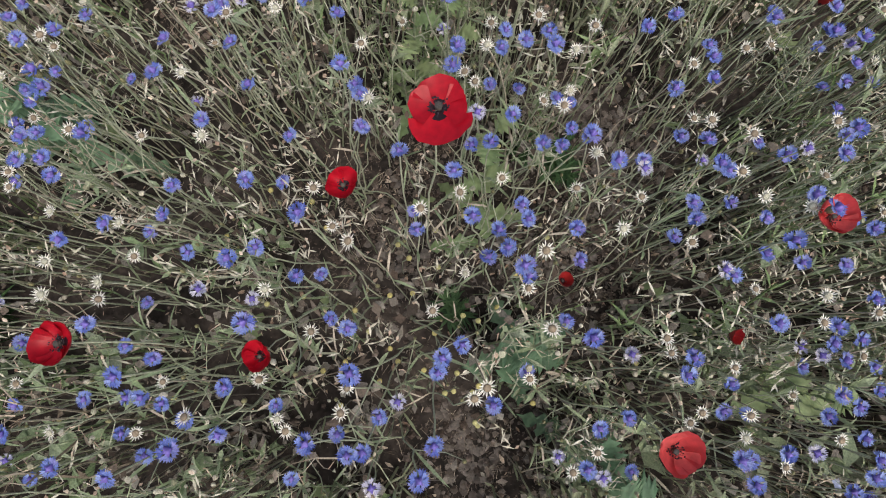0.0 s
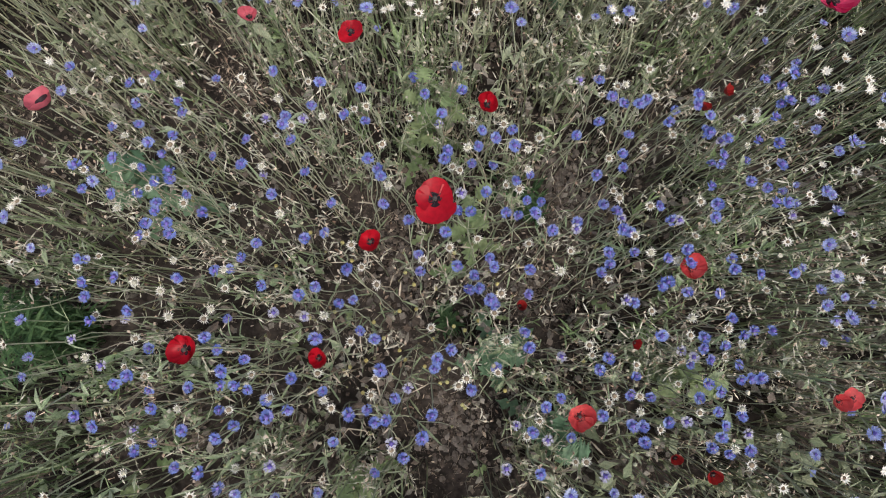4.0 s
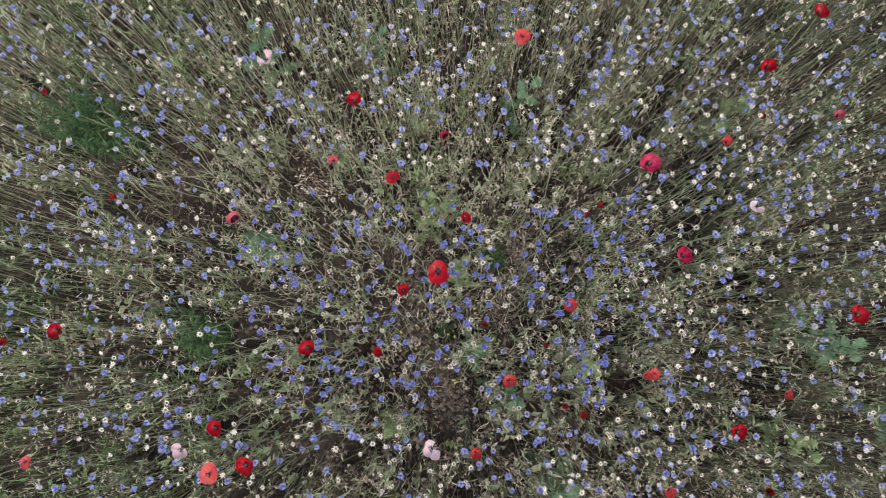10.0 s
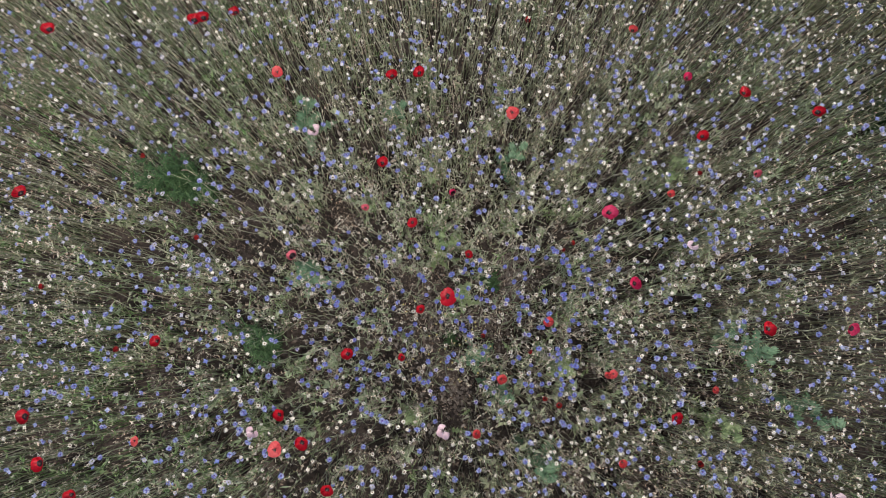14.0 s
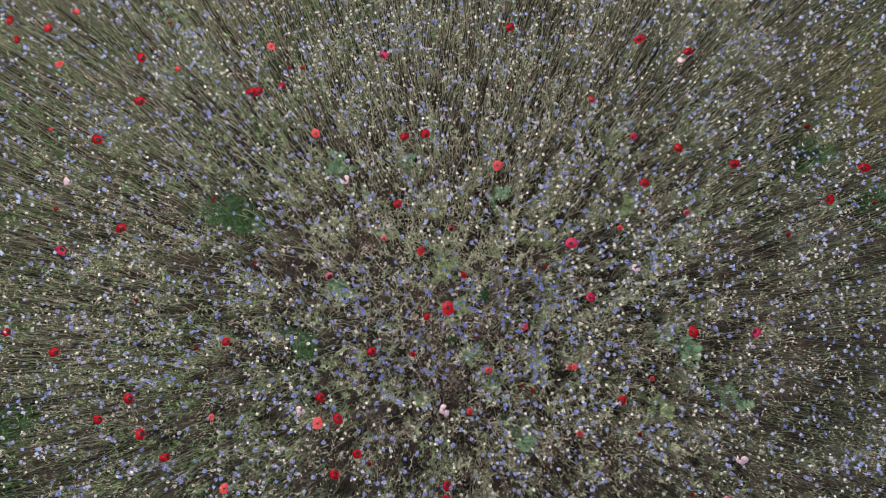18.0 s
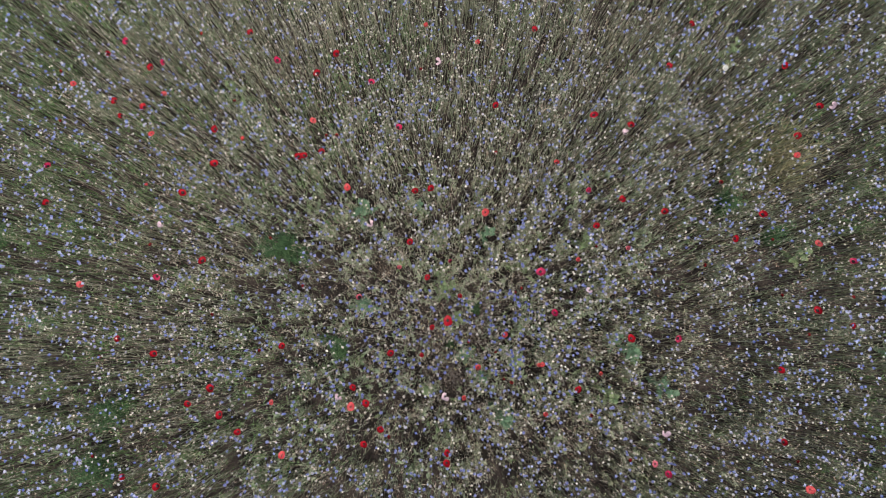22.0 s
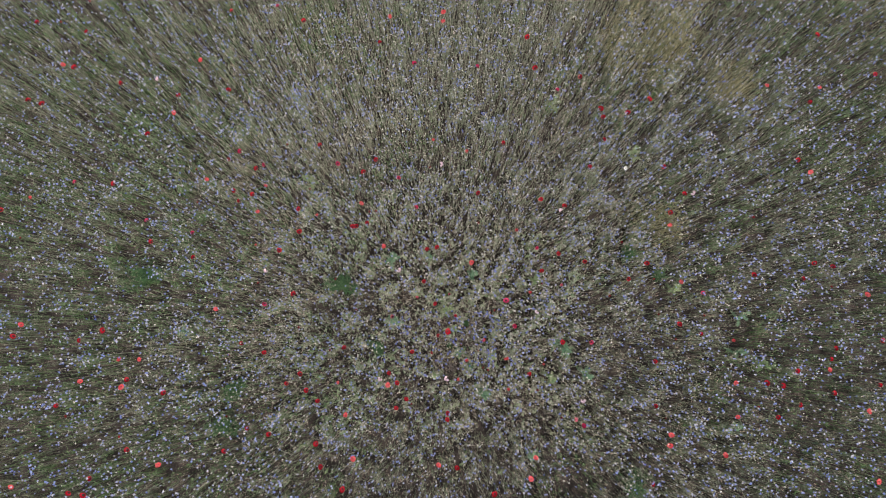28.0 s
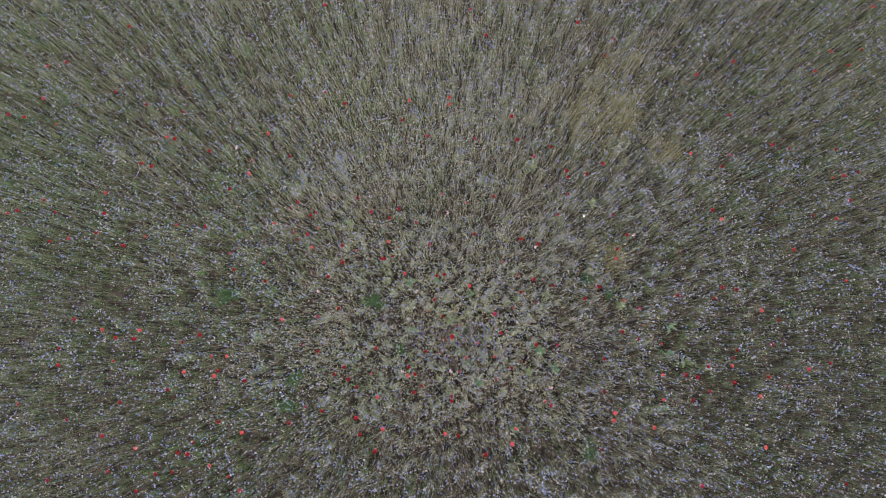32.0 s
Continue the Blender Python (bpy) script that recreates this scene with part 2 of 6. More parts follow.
def bend(height, lean, heading, k, sag=1.7, wob=0.0, seed=0):
    """The line of a stem that leans out by lean at its top."""
    r = np.random.default_rng(seed)
    s = np.linspace(0, 1, k)
    d = lean * s ** sag
    x, y = d * np.cos(heading), d * np.sin(heading)
    if wob:
        j = np.cumsum(r.normal(0, wob, (k, 2)), axis=0) * (s > 0)[:, None]
        x, y = x + j[:, 0], y + j[:, 1]
    return np.stack([x, y, height * s], 1)


def scatter(name, kinds, xy, size, mats, label, category, lean=0.07, by_head=False):
    """Many plants in ONE mesh: each place takes one of kinds at random, turned, scaled and leaned.
    With by_head a place is that of the flower head, and size its height."""
    pick = rng.integers(0, len(kinds), len(xy))
    V, F, M, n = [], [], [], 0
    for i, k in enumerate(kinds):
        v, f, m = k.arrays()
        at = xy[pick == i]
        if not len(at):
            continue
        s, w = size[pick == i], rng.uniform(0, 2 * np.pi, len(at))
        c, d = np.cos(w)[:, None], np.sin(w)[:, None]
        if by_head:
            s = (s - ground_z(at)) / k.top[2]
        x, y, z = (v[None, :, a] * s[:, None] for a in range(3))
        lx, ly = (sway(at) * min(1, lean / 0.05) + rng.normal(0, lean, (len(at), 2))).T[:, :, None]
        if by_head:
            h = k.top * s[:, None]
            at = at - np.stack([h[:, 0] * c[:, 0] - h[:, 1] * d[:, 0] + lx[:, 0] * h[:, 2], h[:, 0] * d[:, 0] + h[:, 1] * c[:, 0] + ly[:, 0] * h[:, 2]], 1)
        V.append(np.stack([x * c - y * d + lx * z + at[:, :1], x * d + y * c + ly * z + at[:, 1:2], z + ground_z(at)[:, None]], 2).reshape(-1, 3))
        F.append((f[None] + (n + np.arange(len(at)) * len(v))[:, None, None]).reshape(-1, 3))
        M.append(np.tile(m, len(at)))
        n += len(at) * len(v)
    ob = new(name, mesh_from(name, np.concatenate(V), np.concatenate(F), np.concatenate(M), mats, smooth=False))
    return tagged(ob, label, category, kind="stuff")


def ground_z(xy):
    """The lie of the soil: low swells and clods, the same for all that stands on it."""
    x, y = xy[:, 0], xy[:, 1]
    near = np.exp(-(x * x + y * y) / 30)
    return (0.010 * np.sin(7.1 * x + 1.3) * np.sin(6.3 * y + 0.4) + 0.006 * np.sin(23 * x + 5 * y) * np.sin(19 * y - 7 * x + 2)) * near - 0.01


def sway(p):
    """How the plants of one spot lean together, metres out for each metre of height."""
    x, y = p[:, 0], p[:, 1]
    return 0.022 * np.stack([np.sin(5.3 * x + 2.9 * y + 1) + np.sin(11 * y - 4.1 * x), np.sin(4.7 * y - 3.3 * x + 2) + np.sin(9.7 * x + 5.1 * y)], 1)


def inside(p, x0, x1, y0, y1):
    return (p[:, 0] > x0) & (p[:, 0] < x1) & (p[:, 1] > y0) & (p[:, 1] < y1)


TUFTS = np.stack([rng.uniform(-10.6, 10.6, 15500), rng.uniform(-4.0, 8.8, 15500)], 1)     # where plants are rooted, some sixty to the square metre
VIGOUR = rng.gamma(1.1, 1.0, len(TUFTS))


BUSHES = []     # where dense weeds keep other plants off


def spots(n, x0, x1, y0, y1, hole=None, clump=0.0):
    """n places in an oblong of the plan, without those in the hole; the share clump of them stands in tufts."""
    p = np.stack([rng.uniform(x0, x1, n), rng.uniform(y0, y1, n)], 1)
    if clump:
        here = inside(TUFTS, x0, x1, y0, y1)
        pick = rng.choice(here.sum(), n, p=VIGOUR[here] / VIGOUR[here].sum())
        q = TUFTS[here][pick] + rng.normal(0, 0.038, (n, 2))
        p = np.where(rng.uniform(0, 1, (n, 1)) < clump, q, p)
    if hole:
        p = p[~inside(p, *hole)]
    for x, y, r in BUSHES:
        p = p[(np.hypot(p[:, 0] - x, p[:, 1] - y) > r) | (rng.uniform(0, 1, len(p)) < 0.2)]
    return p


def soft_edge(p, x0, x1, y0, y1, blur=0.9):
    """Which places lie within an oblong whose edge is ragged."""
    far_out = np.maximum(np.maximum(x0 - p[:, 0], p[:, 0] - x1), np.maximum(y0 - p[:, 1], p[:, 1] - y1))
    wave = 0.25 * np.sin(3.1 * p[:, 0] + 2 * p[:, 1]) + 0.2 * np.sin(4.7 * p[:, 1] - 1.3 * p[:, 0])
    return far_out + wave < blur * rng.uniform(-1, 1, len(p))


# ---------------------------------------------------------------- ground
BARE = [(-0.05, 0.21, 0.21), (-0.20, 0.33, 0.13), (0.06, -0.24, 0.13), (0.42, 0.50, 0.18), (0.31, 0.34, 0.11), (0.0, 0.43, 0.10), (0.26, 0.19, 0.15), (0.43, 0.14, 0.09), (-1.36, 0.68, 0.14), (-0.62, 0.82, 0.10)]     # gaps between the plants


def on_bare(n):
    """n places on the bare soil, a few of them beyond it."""
    at = np.array(BARE)[rng.integers(0, len(BARE), n)]
    return at[:, :2] + rng.normal(0, 0.75, (n, 2)) * at[:, 2:]


def soil():
    near_x, near_y = np.linspace(-2.6, 2.6, 190), np.linspace(-1.6, 2.4, 146)
    out = np.array([0.1, 0.3, 0.7, 1.4, 2.6, 4.5, 8, 14, 30, 80, 250, 900, 2500])
    xs = np.concatenate([-2.6 - out[::-1], near_x, 2.6 + out])
    ys = np.concatenate([-1.6 - out[::-1], near_y, 2.4 + out])
    gx, gy = np.meshgrid(xs, ys)
    p = np.stack([gx.ravel(), gy.ravel()], 1)
    z = ground_z(p)
    close = inside(p, -2.6, 2.6, -1.6, 2.4)
    z[close] += rng.normal(0, 0.0022, close.sum())
    nx = len(xs)
    i, j = np.meshgrid(np.arange(len(ys) - 1), np.arange(nx - 1), indexing="ij")
    a = (i * nx + j).ravel()
    f = np.concatenate([np.stack([a, a + 1, a + nx + 1], 1), np.stack([a, a + nx + 1, a + nx], 1)])
    ob = new("ground", mesh_from("ground", np.column_stack([p, z]), f, np.zeros(len(f)), [SOIL]))
    tagged(ob, "dark brown crumbly bare soil under the wildflowers", "soil", kind="structure")
    bits = []
    for k in range(6):
        v, g = ball(0.5, 0.8, 2, 5, (0, 0, -0.25))
        bits.append(Shape().add(v * rng.uniform(0.7, 1.3, (len(v), 3)), g))
    # lighter crumbs gathered in the gaps stand in for light on open soil
    xy = np.concatenate([on_bare(4200), spots(1800, -1.6, 1.6, -0.9, 1.5)])
    scatter("soil_crumbs", bits, xy, 0.004 + 0.016 * rng.uniform(0, 1, len(xy)) ** 4, [CRUMB], "small brown crumbs and clods lying on the soil", "soil", lean=0)


soil()


def dry_crust():
    """Pale dusty lumps over the widest gaps."""
    bits = []
    for k in range(5):
        v, g = ball(0.6, 0.5, 3, 6, (0, 0, -0.2))
        bits.append(Shape().add(v * rng.uniform(0.75, 1.25, (len(v), 3)), g))
    at = np.array([(0.40, 0.47, 0.09), (-0.06, 0.22, 0.09), (0.07, -0.24, 0.06), (0.28, 0.20, 0.07)])[rng.choice(4, 1500, p=(0.45, 0.25, 0.15, 0.15))]
    xy = at[:, :2] + rng.normal(0, 1, (1500, 2)) * at[:, 2:]
    scatter("dry_crust", bits, xy, 0.006 + 0.016 * rng.uniform(0, 1, len(xy)) ** 2, [CRUST], "pale dusty crust of dried soil in a gap", "soil", lean=0)


dry_crust()


# ---------------------------------------------------------------- cornflowers
def floret(length, width, seed):
    """One trumpet-shaped ray floret with a toothed rim, pointing along x and up."""
    r = np.random.default_rng(seed)
    teeth = 5
    v = [(0, 0, 0), (length * 0.45, -width * 0.16, length * 0.16), (length * 0.45, width * 0.16, length * 0.16), (length * 0.55, 0, length * 0.06)]
    for i in range(teeth):
        a = (i / (teeth - 1) - 0.5) * 2
        v.append((length * (0.98 - 0.16 * a * a + r.uniform(-0.06, 0.06)), width * 0.52 * a, length * (0.16 + 0.14 * a * a + r.uniform(-0.05, 0.05))))
        if i < teeth - 1:
            b = a + 1 / (teeth - 1)
            v.append((length * 0.74, width * 0.42 * b, length * (0.14 + 0.10 * b * b)))
    rim = list(range(4, len(v)))
    f = [(0, 3, 1), (0, 2, 3)]
    f += [(3, rim[i + 1], rim[i]) for i in range(len(rim) - 1)]
    f += [(1, 3, rim[0]), (3, 2, rim[-1])]
    return Shape().add(v, f)


FLORETS = [solid("ray_floret", floret(0.0152, 0.0140, s), BLUE_ONE) for s in range(4)]
FADED_FLORETS = [solid("ray_floret", floret(0.0145, 0.0120, s), FADED) for s in range(4, 8)]


def disc_shape(n, r, h, seed, m=0):
    """The inner florets as one spiky tuft."""
    q = np.random.default_rng(seed)
    v, f = ball(r, h, 4, max(5, n // 2))
    grow = np.where(np.arange(len(v)) % 2, 1.25, 0.72) * q.uniform(0.9, 1.1, len(v))
    return Shape().add(v * grow[:, None], f, m)


def cornflower_model(seed, faded=False):
    """A cornflower 0.58 m high: stem, narrow leaves, side shoot with a bud, scaly cup, disc and ray florets."""
    r = np.random.default_rng(seed)
    h, lean, way = 0.58, r.uniform(0.02, 0.10), r.uniform(0, 6.28)
    line = bend(h - 0.012, lean, way, 9, wob=0.007, seed=seed)
    thing = empty("cornflower", "faded pale lilac cornflower on a thin drying stem" if faded else "blue cornflower on a thin grey-green stem among dry stalks", "flower", "cornflowers in the meadow")
    part("stem", solid("stem", Shape().add(*tube(line, np.linspace(0.0021, 0.0013, 9), 5)), STEM), thing)
    for i in range(2 + seed % 2):
        k = r.integers(1, 7)
        v, f = blade(line[k], r.uniform(0, 6.28), r.uniform(0.05, 0.10), r.uniform(0.003, 0.006), r.uniform(0.8, 1.3), r.uniform(0.1, 0.5), 5)
        part("leaf", solid("leaf", Shape().add(v, f), LEAF), thing)
    for i in range(1):
        k = r.integers(3, 7)
        a, d, u = r.uniform(0, 6.28), r.uniform(0.04, 0.09), r.uniform(0.05, 0.13)
        tip = line[k] + (d * np.cos(a), d * np.sin(a), u)
        mid = (line[k] + tip) / 2 + (0.012 * np.cos(a), 0.012 * np.sin(a), -0.008)
        shoot = part("side_shoot", solid("side_shoot", Shape().add(*tube([line[k], mid, tip], [0.0011, 0.0010, 0.0008], 4)), STEM), thing)
        part("bud", solid("bud", Shape().add(*ball(0.0040, 0.013, 4, 7, tip, 0.75)), SCALE_MAT), shoot, "closed scaly green-brown bud")
    tilt, top = r.uniform(0.0, 0.42), line[-1]
    v, f = ball(0.0056, 0.014, 5, 8)
    part("scaly_cup", solid("scaly_cup", Shape().add(turned(v, tilt, way, top - (0, 0, 0.003)), f), SCALE_MAT), thing)
    head = top + np.array(Euler((0, tilt, way)).to_matrix()) @ (0, 0, 0.009)
    s = disc_shape(16, 0.0056, 0.009, seed)
    v, f, m = s.arrays()
    part("floret_disc", solid("floret_disc", Shape().add(turned(v, tilt, way, head), f, m), VIOLET), thing, "violet inner florets")
    n, spin = 8, r.uniform(0, 6.28)
    base = Matrix.Translation(head) @ Euler((0, tilt, way)).to_matrix().to_4x4()
    for i in range(n):
        turn = Euler((r.normal(0, 0.25), r.normal(-0.12, 0.16), spin + i * 2 * np.pi / n + r.normal(0, 0.08))).to_matrix().to_4x4()
        part("ray_floret", (FADED_FLORETS if faded else FLORETS)[r.integers(0, 4)], thing, m=base @ turn @ Matrix.Scale(r.uniform(0.86, 1.1), 4))
    thing["top"] = [float(a) for a in head]
    return thing


def bring(models, x, y, z, spin, wide=1.0):
    """A copy of one of the models whose head comes to lie at x, y, z, with its foot on the soil."""
    src = models[int(spin * 977) % len(models)]
    hx, hy, hz = src["top"]
    gz = float(ground_z(np.array([[x, y]]))[0])
    s = (z - gz) / hz
    c, d = math.cos(spin), math.sin(spin)
    rx, ry = x - wide * (c * hx - d * hy), y - wide * (d * hx + c * hy)
    return copy_thing(src, Matrix.Translation((rx, ry, gz)) @ Euler((0, 0, spin)).to_matrix().to_4x4() @ Matrix.Diagonal((wide, wide, s, 1)))


def drop(models):
    for a in models:
        for b in (*a.children_recursive, a):
            bpy.data.objects.remove(b)


CORN = [cornflower_model(s, s == 24) for s in range(20, 29)]


def cornflowers(places):
    for x, y, z in places:
        bring(CORN, x, y, z, rng.uniform(0, 6.28), rng.uniform(0.84, 1.0))


cornflowers([
    (-.132, -.263, .456), (.341, -.254, .528), (-.733, -.134, .538), (-.706, -.157, .519), (-.659, -.030, .589), (-.647, -.068, .556),
    (-.604, -.086, .500), (-.622, -.208, .506), (-.613, -.051, .576), (-.681, -.181, .400), (-.550, -.112, .595), (-.562, -.087, .410),
    (-.539, -.241, .506), (-.632, -.207, .410), (-.494, -.004, .429), (-.500, -.158, .570), (-.471, -.080, .457), (-.466, -.131, .470),
    (-.444, -.227, .616), (-.442, -.166, .447), (-.395, -.021, .540), (-.426, -.076, .504), (-.430, -.044, .570), (-.445, -.178, .540),
    (-.401, -.085, .490), (-.308, -.124, .520), (-.349, -.103, .530), (-.306, -.119, .670), (-.316, -.219, .600), (-.302, -.061, .520),
])
cornflowers([
    (-.254, -.095, .429), (-.232, -.208, .404), (-.168, -.124, .600), (-.143, -.124, .517), (-.121, -.143, .570), (-.097, -.032, .720),
    (-.097, -.133, .602), (-.089, -.183, .570), (-.087, -.102, .504), (-.068, -.224, .502), (-.060, -.080, .522), (-.027, -.168, .597),
    (-.008, -.117, .650), (-.004, -.038, .570), (.002, -.018, .623), (.030, -.002, .516), (.071, -.081, .555), (.132, -.044, .441),
    (.142, -.240, .525), (.171, -.163, .470), (.192, -.164, .557), (.207, -.245, .548), (.239, -.127, .450), (.240, -.197, .450),
    (.250, -.098, .554), (.311, -.207, .360), (.247, -.014, .590), (.326, -.042, .570), (.337, -.133, .544), (.366, -.021, .504),
])
cornflowers([
    (.422, -.100, .460), (.384, -.148, .581), (.432, -.060, .470), (.487, -.111, .400), (.425, -.158, .520), (.421, -.187, .540),
    (.479, -.151, .520), (.511, -.147, .530), (.522, -.006, .500), (.539, -.017, .520), (.575, -.074, .500), (.578, -.025, .510),
    (.573, -.127, .540), (.568, -.001, .504), (.568, -.174, .558), (.571, -.204, .508), (.578, -.037, .408), (.579, -.152, .553),
    (.558, -.104, .490), (.611, -.055, .603), (.605, -.091, .490), (.630, -.055, .606), (.631, -.138, .519), (.635, -.172, .530),
    (.635, -.227, .447), (.639, -.204, .528), (.679, -.071, .434), (.679, -.038, .430), (-.769, .021, .513), (-.762, .188, .529),
])
cornflowers([
    (-.731, .107, .544), (-.714, .065, .412), (-.710, .133, .590), (-.675, .055, .611), (-.670, .148, .548), (-.610, .077, .600),
    (-.627, .000, .470), (-.552, .149, .524), (-.576, .245, .520), (-.455, .024, .600), (-.500, .068, .360), (-.485, .183, .400),
    (-.447, .205, .440), (-.442, .156, .600), (-.389, .138, .470), (-.373, .216, .570), (-.338, .074, .542), (-.264, .104, .640),
    (-.305, .071, .413), (-.239, .123, .610), (-.278, .229, .553), (-.213, .022, .720), (-.205, .094, .532), (-.190, .108, .436),
    (-.159, .143, .720), (-.174, .039, .429), (-.128, .021, .550), (-.044, .215, .419), (-.034, .161, .530), (.018, .241, .560),
])
cornflowers([
    (.041, .162, .620), (.070, .125, .510), (.074, .143, .620), (.083, .116, .650), (.103, .094, .650), (.105, .179, .610),
    (.115, .163, .600), (.116, .087, .590), (.184, .108, .590), (.202, .168, .510), (.164, .006, .720), (.198, .034, .429),
    (.226, .230, .640), (.309, .276, .500), (.368, .202, .530), (.367, .176, .540), (.378, .170, .430), (.378, .239, .600),
    (.387, .098, .570), (.402, .239, .570), (.412, .095, .541), (.422, .203, .530), (.459, .026, .560), (.455, .131, .620),
    (.514, .202, .580), (.557, .123, .470), (.496, .133, .480), (.483, .163, .660), (.541, .206, .412), (.560, .023, .530),
])
cornflowers([
    (.626, .006, .480), (.628, .063, .516), (.641, .122, .444), (.643, .028, .529), (.648, .035, .625), (.648, .170, .504),
    (.659, .150, .582), (.673, .038, .512), (.690, .206, .415), (.755, .156, .541), (-.841, .372, .414), (-.760, .382, .574),
    (-.701, .408, .541), (-.673, .252, .460), (-.696, .419, .433), (-.689, .325, .554), (-.689, .352, .452), (-.650, .453, .430),
    (-.625, .266, .527), (-.645, .480, .550), (-.620, .318, .501), (-.614, .360, .526), (-.610, .432, .573), (-.564, .259, .560),
    (-.579, .352, .442), (-.578, .280, .587), (-.541, .343, .610), (-.524, .346, .650), (-.558, .447, .573), (-.550, .464, .380),
])
cornflowers([
    (-.453, .262, .650), (-.411, .446, .550), (-.412, .385, .570), (-.409, .400, .430), (-.361, .332, .520), (-.364, .486, .570),
    (-.321, .461, .600), (-.327, .497, .558), (-.320, .452, .530), (-.281, .374, .550), (-.273, .465, .621), (-.265, .269, .403),
    (-.236, .323, .480), (-.195, .490, .584), (-.145, .396, .570), (-.123, .373, .524), (-.131, .394, .510), (-.110, .294, .590),
    (-.057, .260, .590), (.010, .490, .589), (.017, .400, .560), (.023, .399, .620), (.047, .300, .501), (.051, .319, .580),
    (.073, .287, .550), (.082, .427, .440), (.090, .430, .556), (.100, .479, .520), (.106, .333, .540), (.134, .431, .414),
])
cornflowers([
    (.130, .458, .530), (.146, .284, .552), (.170, .484, .510), (.164, .422, .580), (.171, .357, .541), (.170, .274, .570),
    (.196, .319, .520), (.192, .262, .650), (.223, .410, .406), (.242, .334, .442), (.299, .253, .531), (.290, .438, .600),
    (.353, .487, .550), (.341, .364, .560), (.369, .314, .500), (.397, .380, .560), (.377, .283, .570), (.394, .409, .570),
    (.429, .296, .437), (.454, .497, .443), (.488, .256, .610), (.500, .269, .550), (.511, .321, .457), (.599, .467, .540),
    (.606, .281, .520), (.598, .479, .524), (.626, .445, .560), (.606, .354, .511), (.606, .307, .527), (.627, .450, .529),
])
cornflowers([
    (.629, .331, .629), (.629, .420, .530), (.648, .414, .480), (.642, .499, .433), (.663, .438, .406), (.584, .297, .580),
    (.680, .291, .621), (.692, .444, .558), (.708, .373, .608), (.718, .425, .589), (.734, .301, .574), (.735, .439, .425),
    (.768, .367, .449), (.777, .287, .515), (-.819, .622, .531), (-.776, .523, .425), (-.722, .580, .430), (-.674, .576, .548),
    (-.605, .553, .439), (-.583, .560, .618), (-.558, .528, .560), (-.539, .648, .417), (-.353, .592, .573), (-.282, .539, .512),
    (-.242, .546, .618), (-.156, .488, .550), (-.163, .547, .589), (-.057, .638, .448), (-.025, .538, .579), (.005, .517, .456),
])
cornflowers([
    (.048, .677, .427), (.056, .563, .542), (.301, .554, .608), (.385, .547, .548), (.395, .644, .423), (.417, .541, .523),
    (.444, .529, .548), (.471, .550, .523), (.539, .515, .626), (.515, .495, .530), (.566, .523, .560), (.568, .558, .443),
    (.600, .504, .543), (.724, .585, .550), (.751, .508, .530), (.777, .543, .515), (.787, .545, .532), (.787, .590, .508),
    (.788, .601, .552),
])
drop(CORN)


# ---------------------------------------------------------------- open dry heads
def bracts(seed, n, r0, r1, up):
    """A ring of narrow pointed bracts grown together at the foot."""
    r = np.random.default_rng(seed)
    v, f = [], []
    for i in range(n):
        a = 2 * np.pi * i / n + r.normal(0, 0.06)
        d, q = np.array([np.cos(a), np.sin(a), 0]), np.array([-np.sin(a), np.cos(a), 0])
        L, w, u = r1 * r.uniform(0.82, 1.15), r1 * 0.088, up * r.uniform(0.4, 1.3)
        v += [d * r0, d * L * 0.55 + q * w + (0, 0, u * 0.3), d * L * 0.55 - q * w + (0, 0, u * 0.3), d * L + (0, 0, u), d * L * 0.5 + (0, 0, u * 0.3 - 0.0008)]
        k, nx = 5 * i, 5 * ((i + 1) % n)
        f += [(k, k + 4, k + 2), (k, k + 1, k + 4), (k + 2, k + 4, k + 3), (k + 4, k + 1, k + 3), (k, nx, k + 1)]
    return Shape().add(v, f)


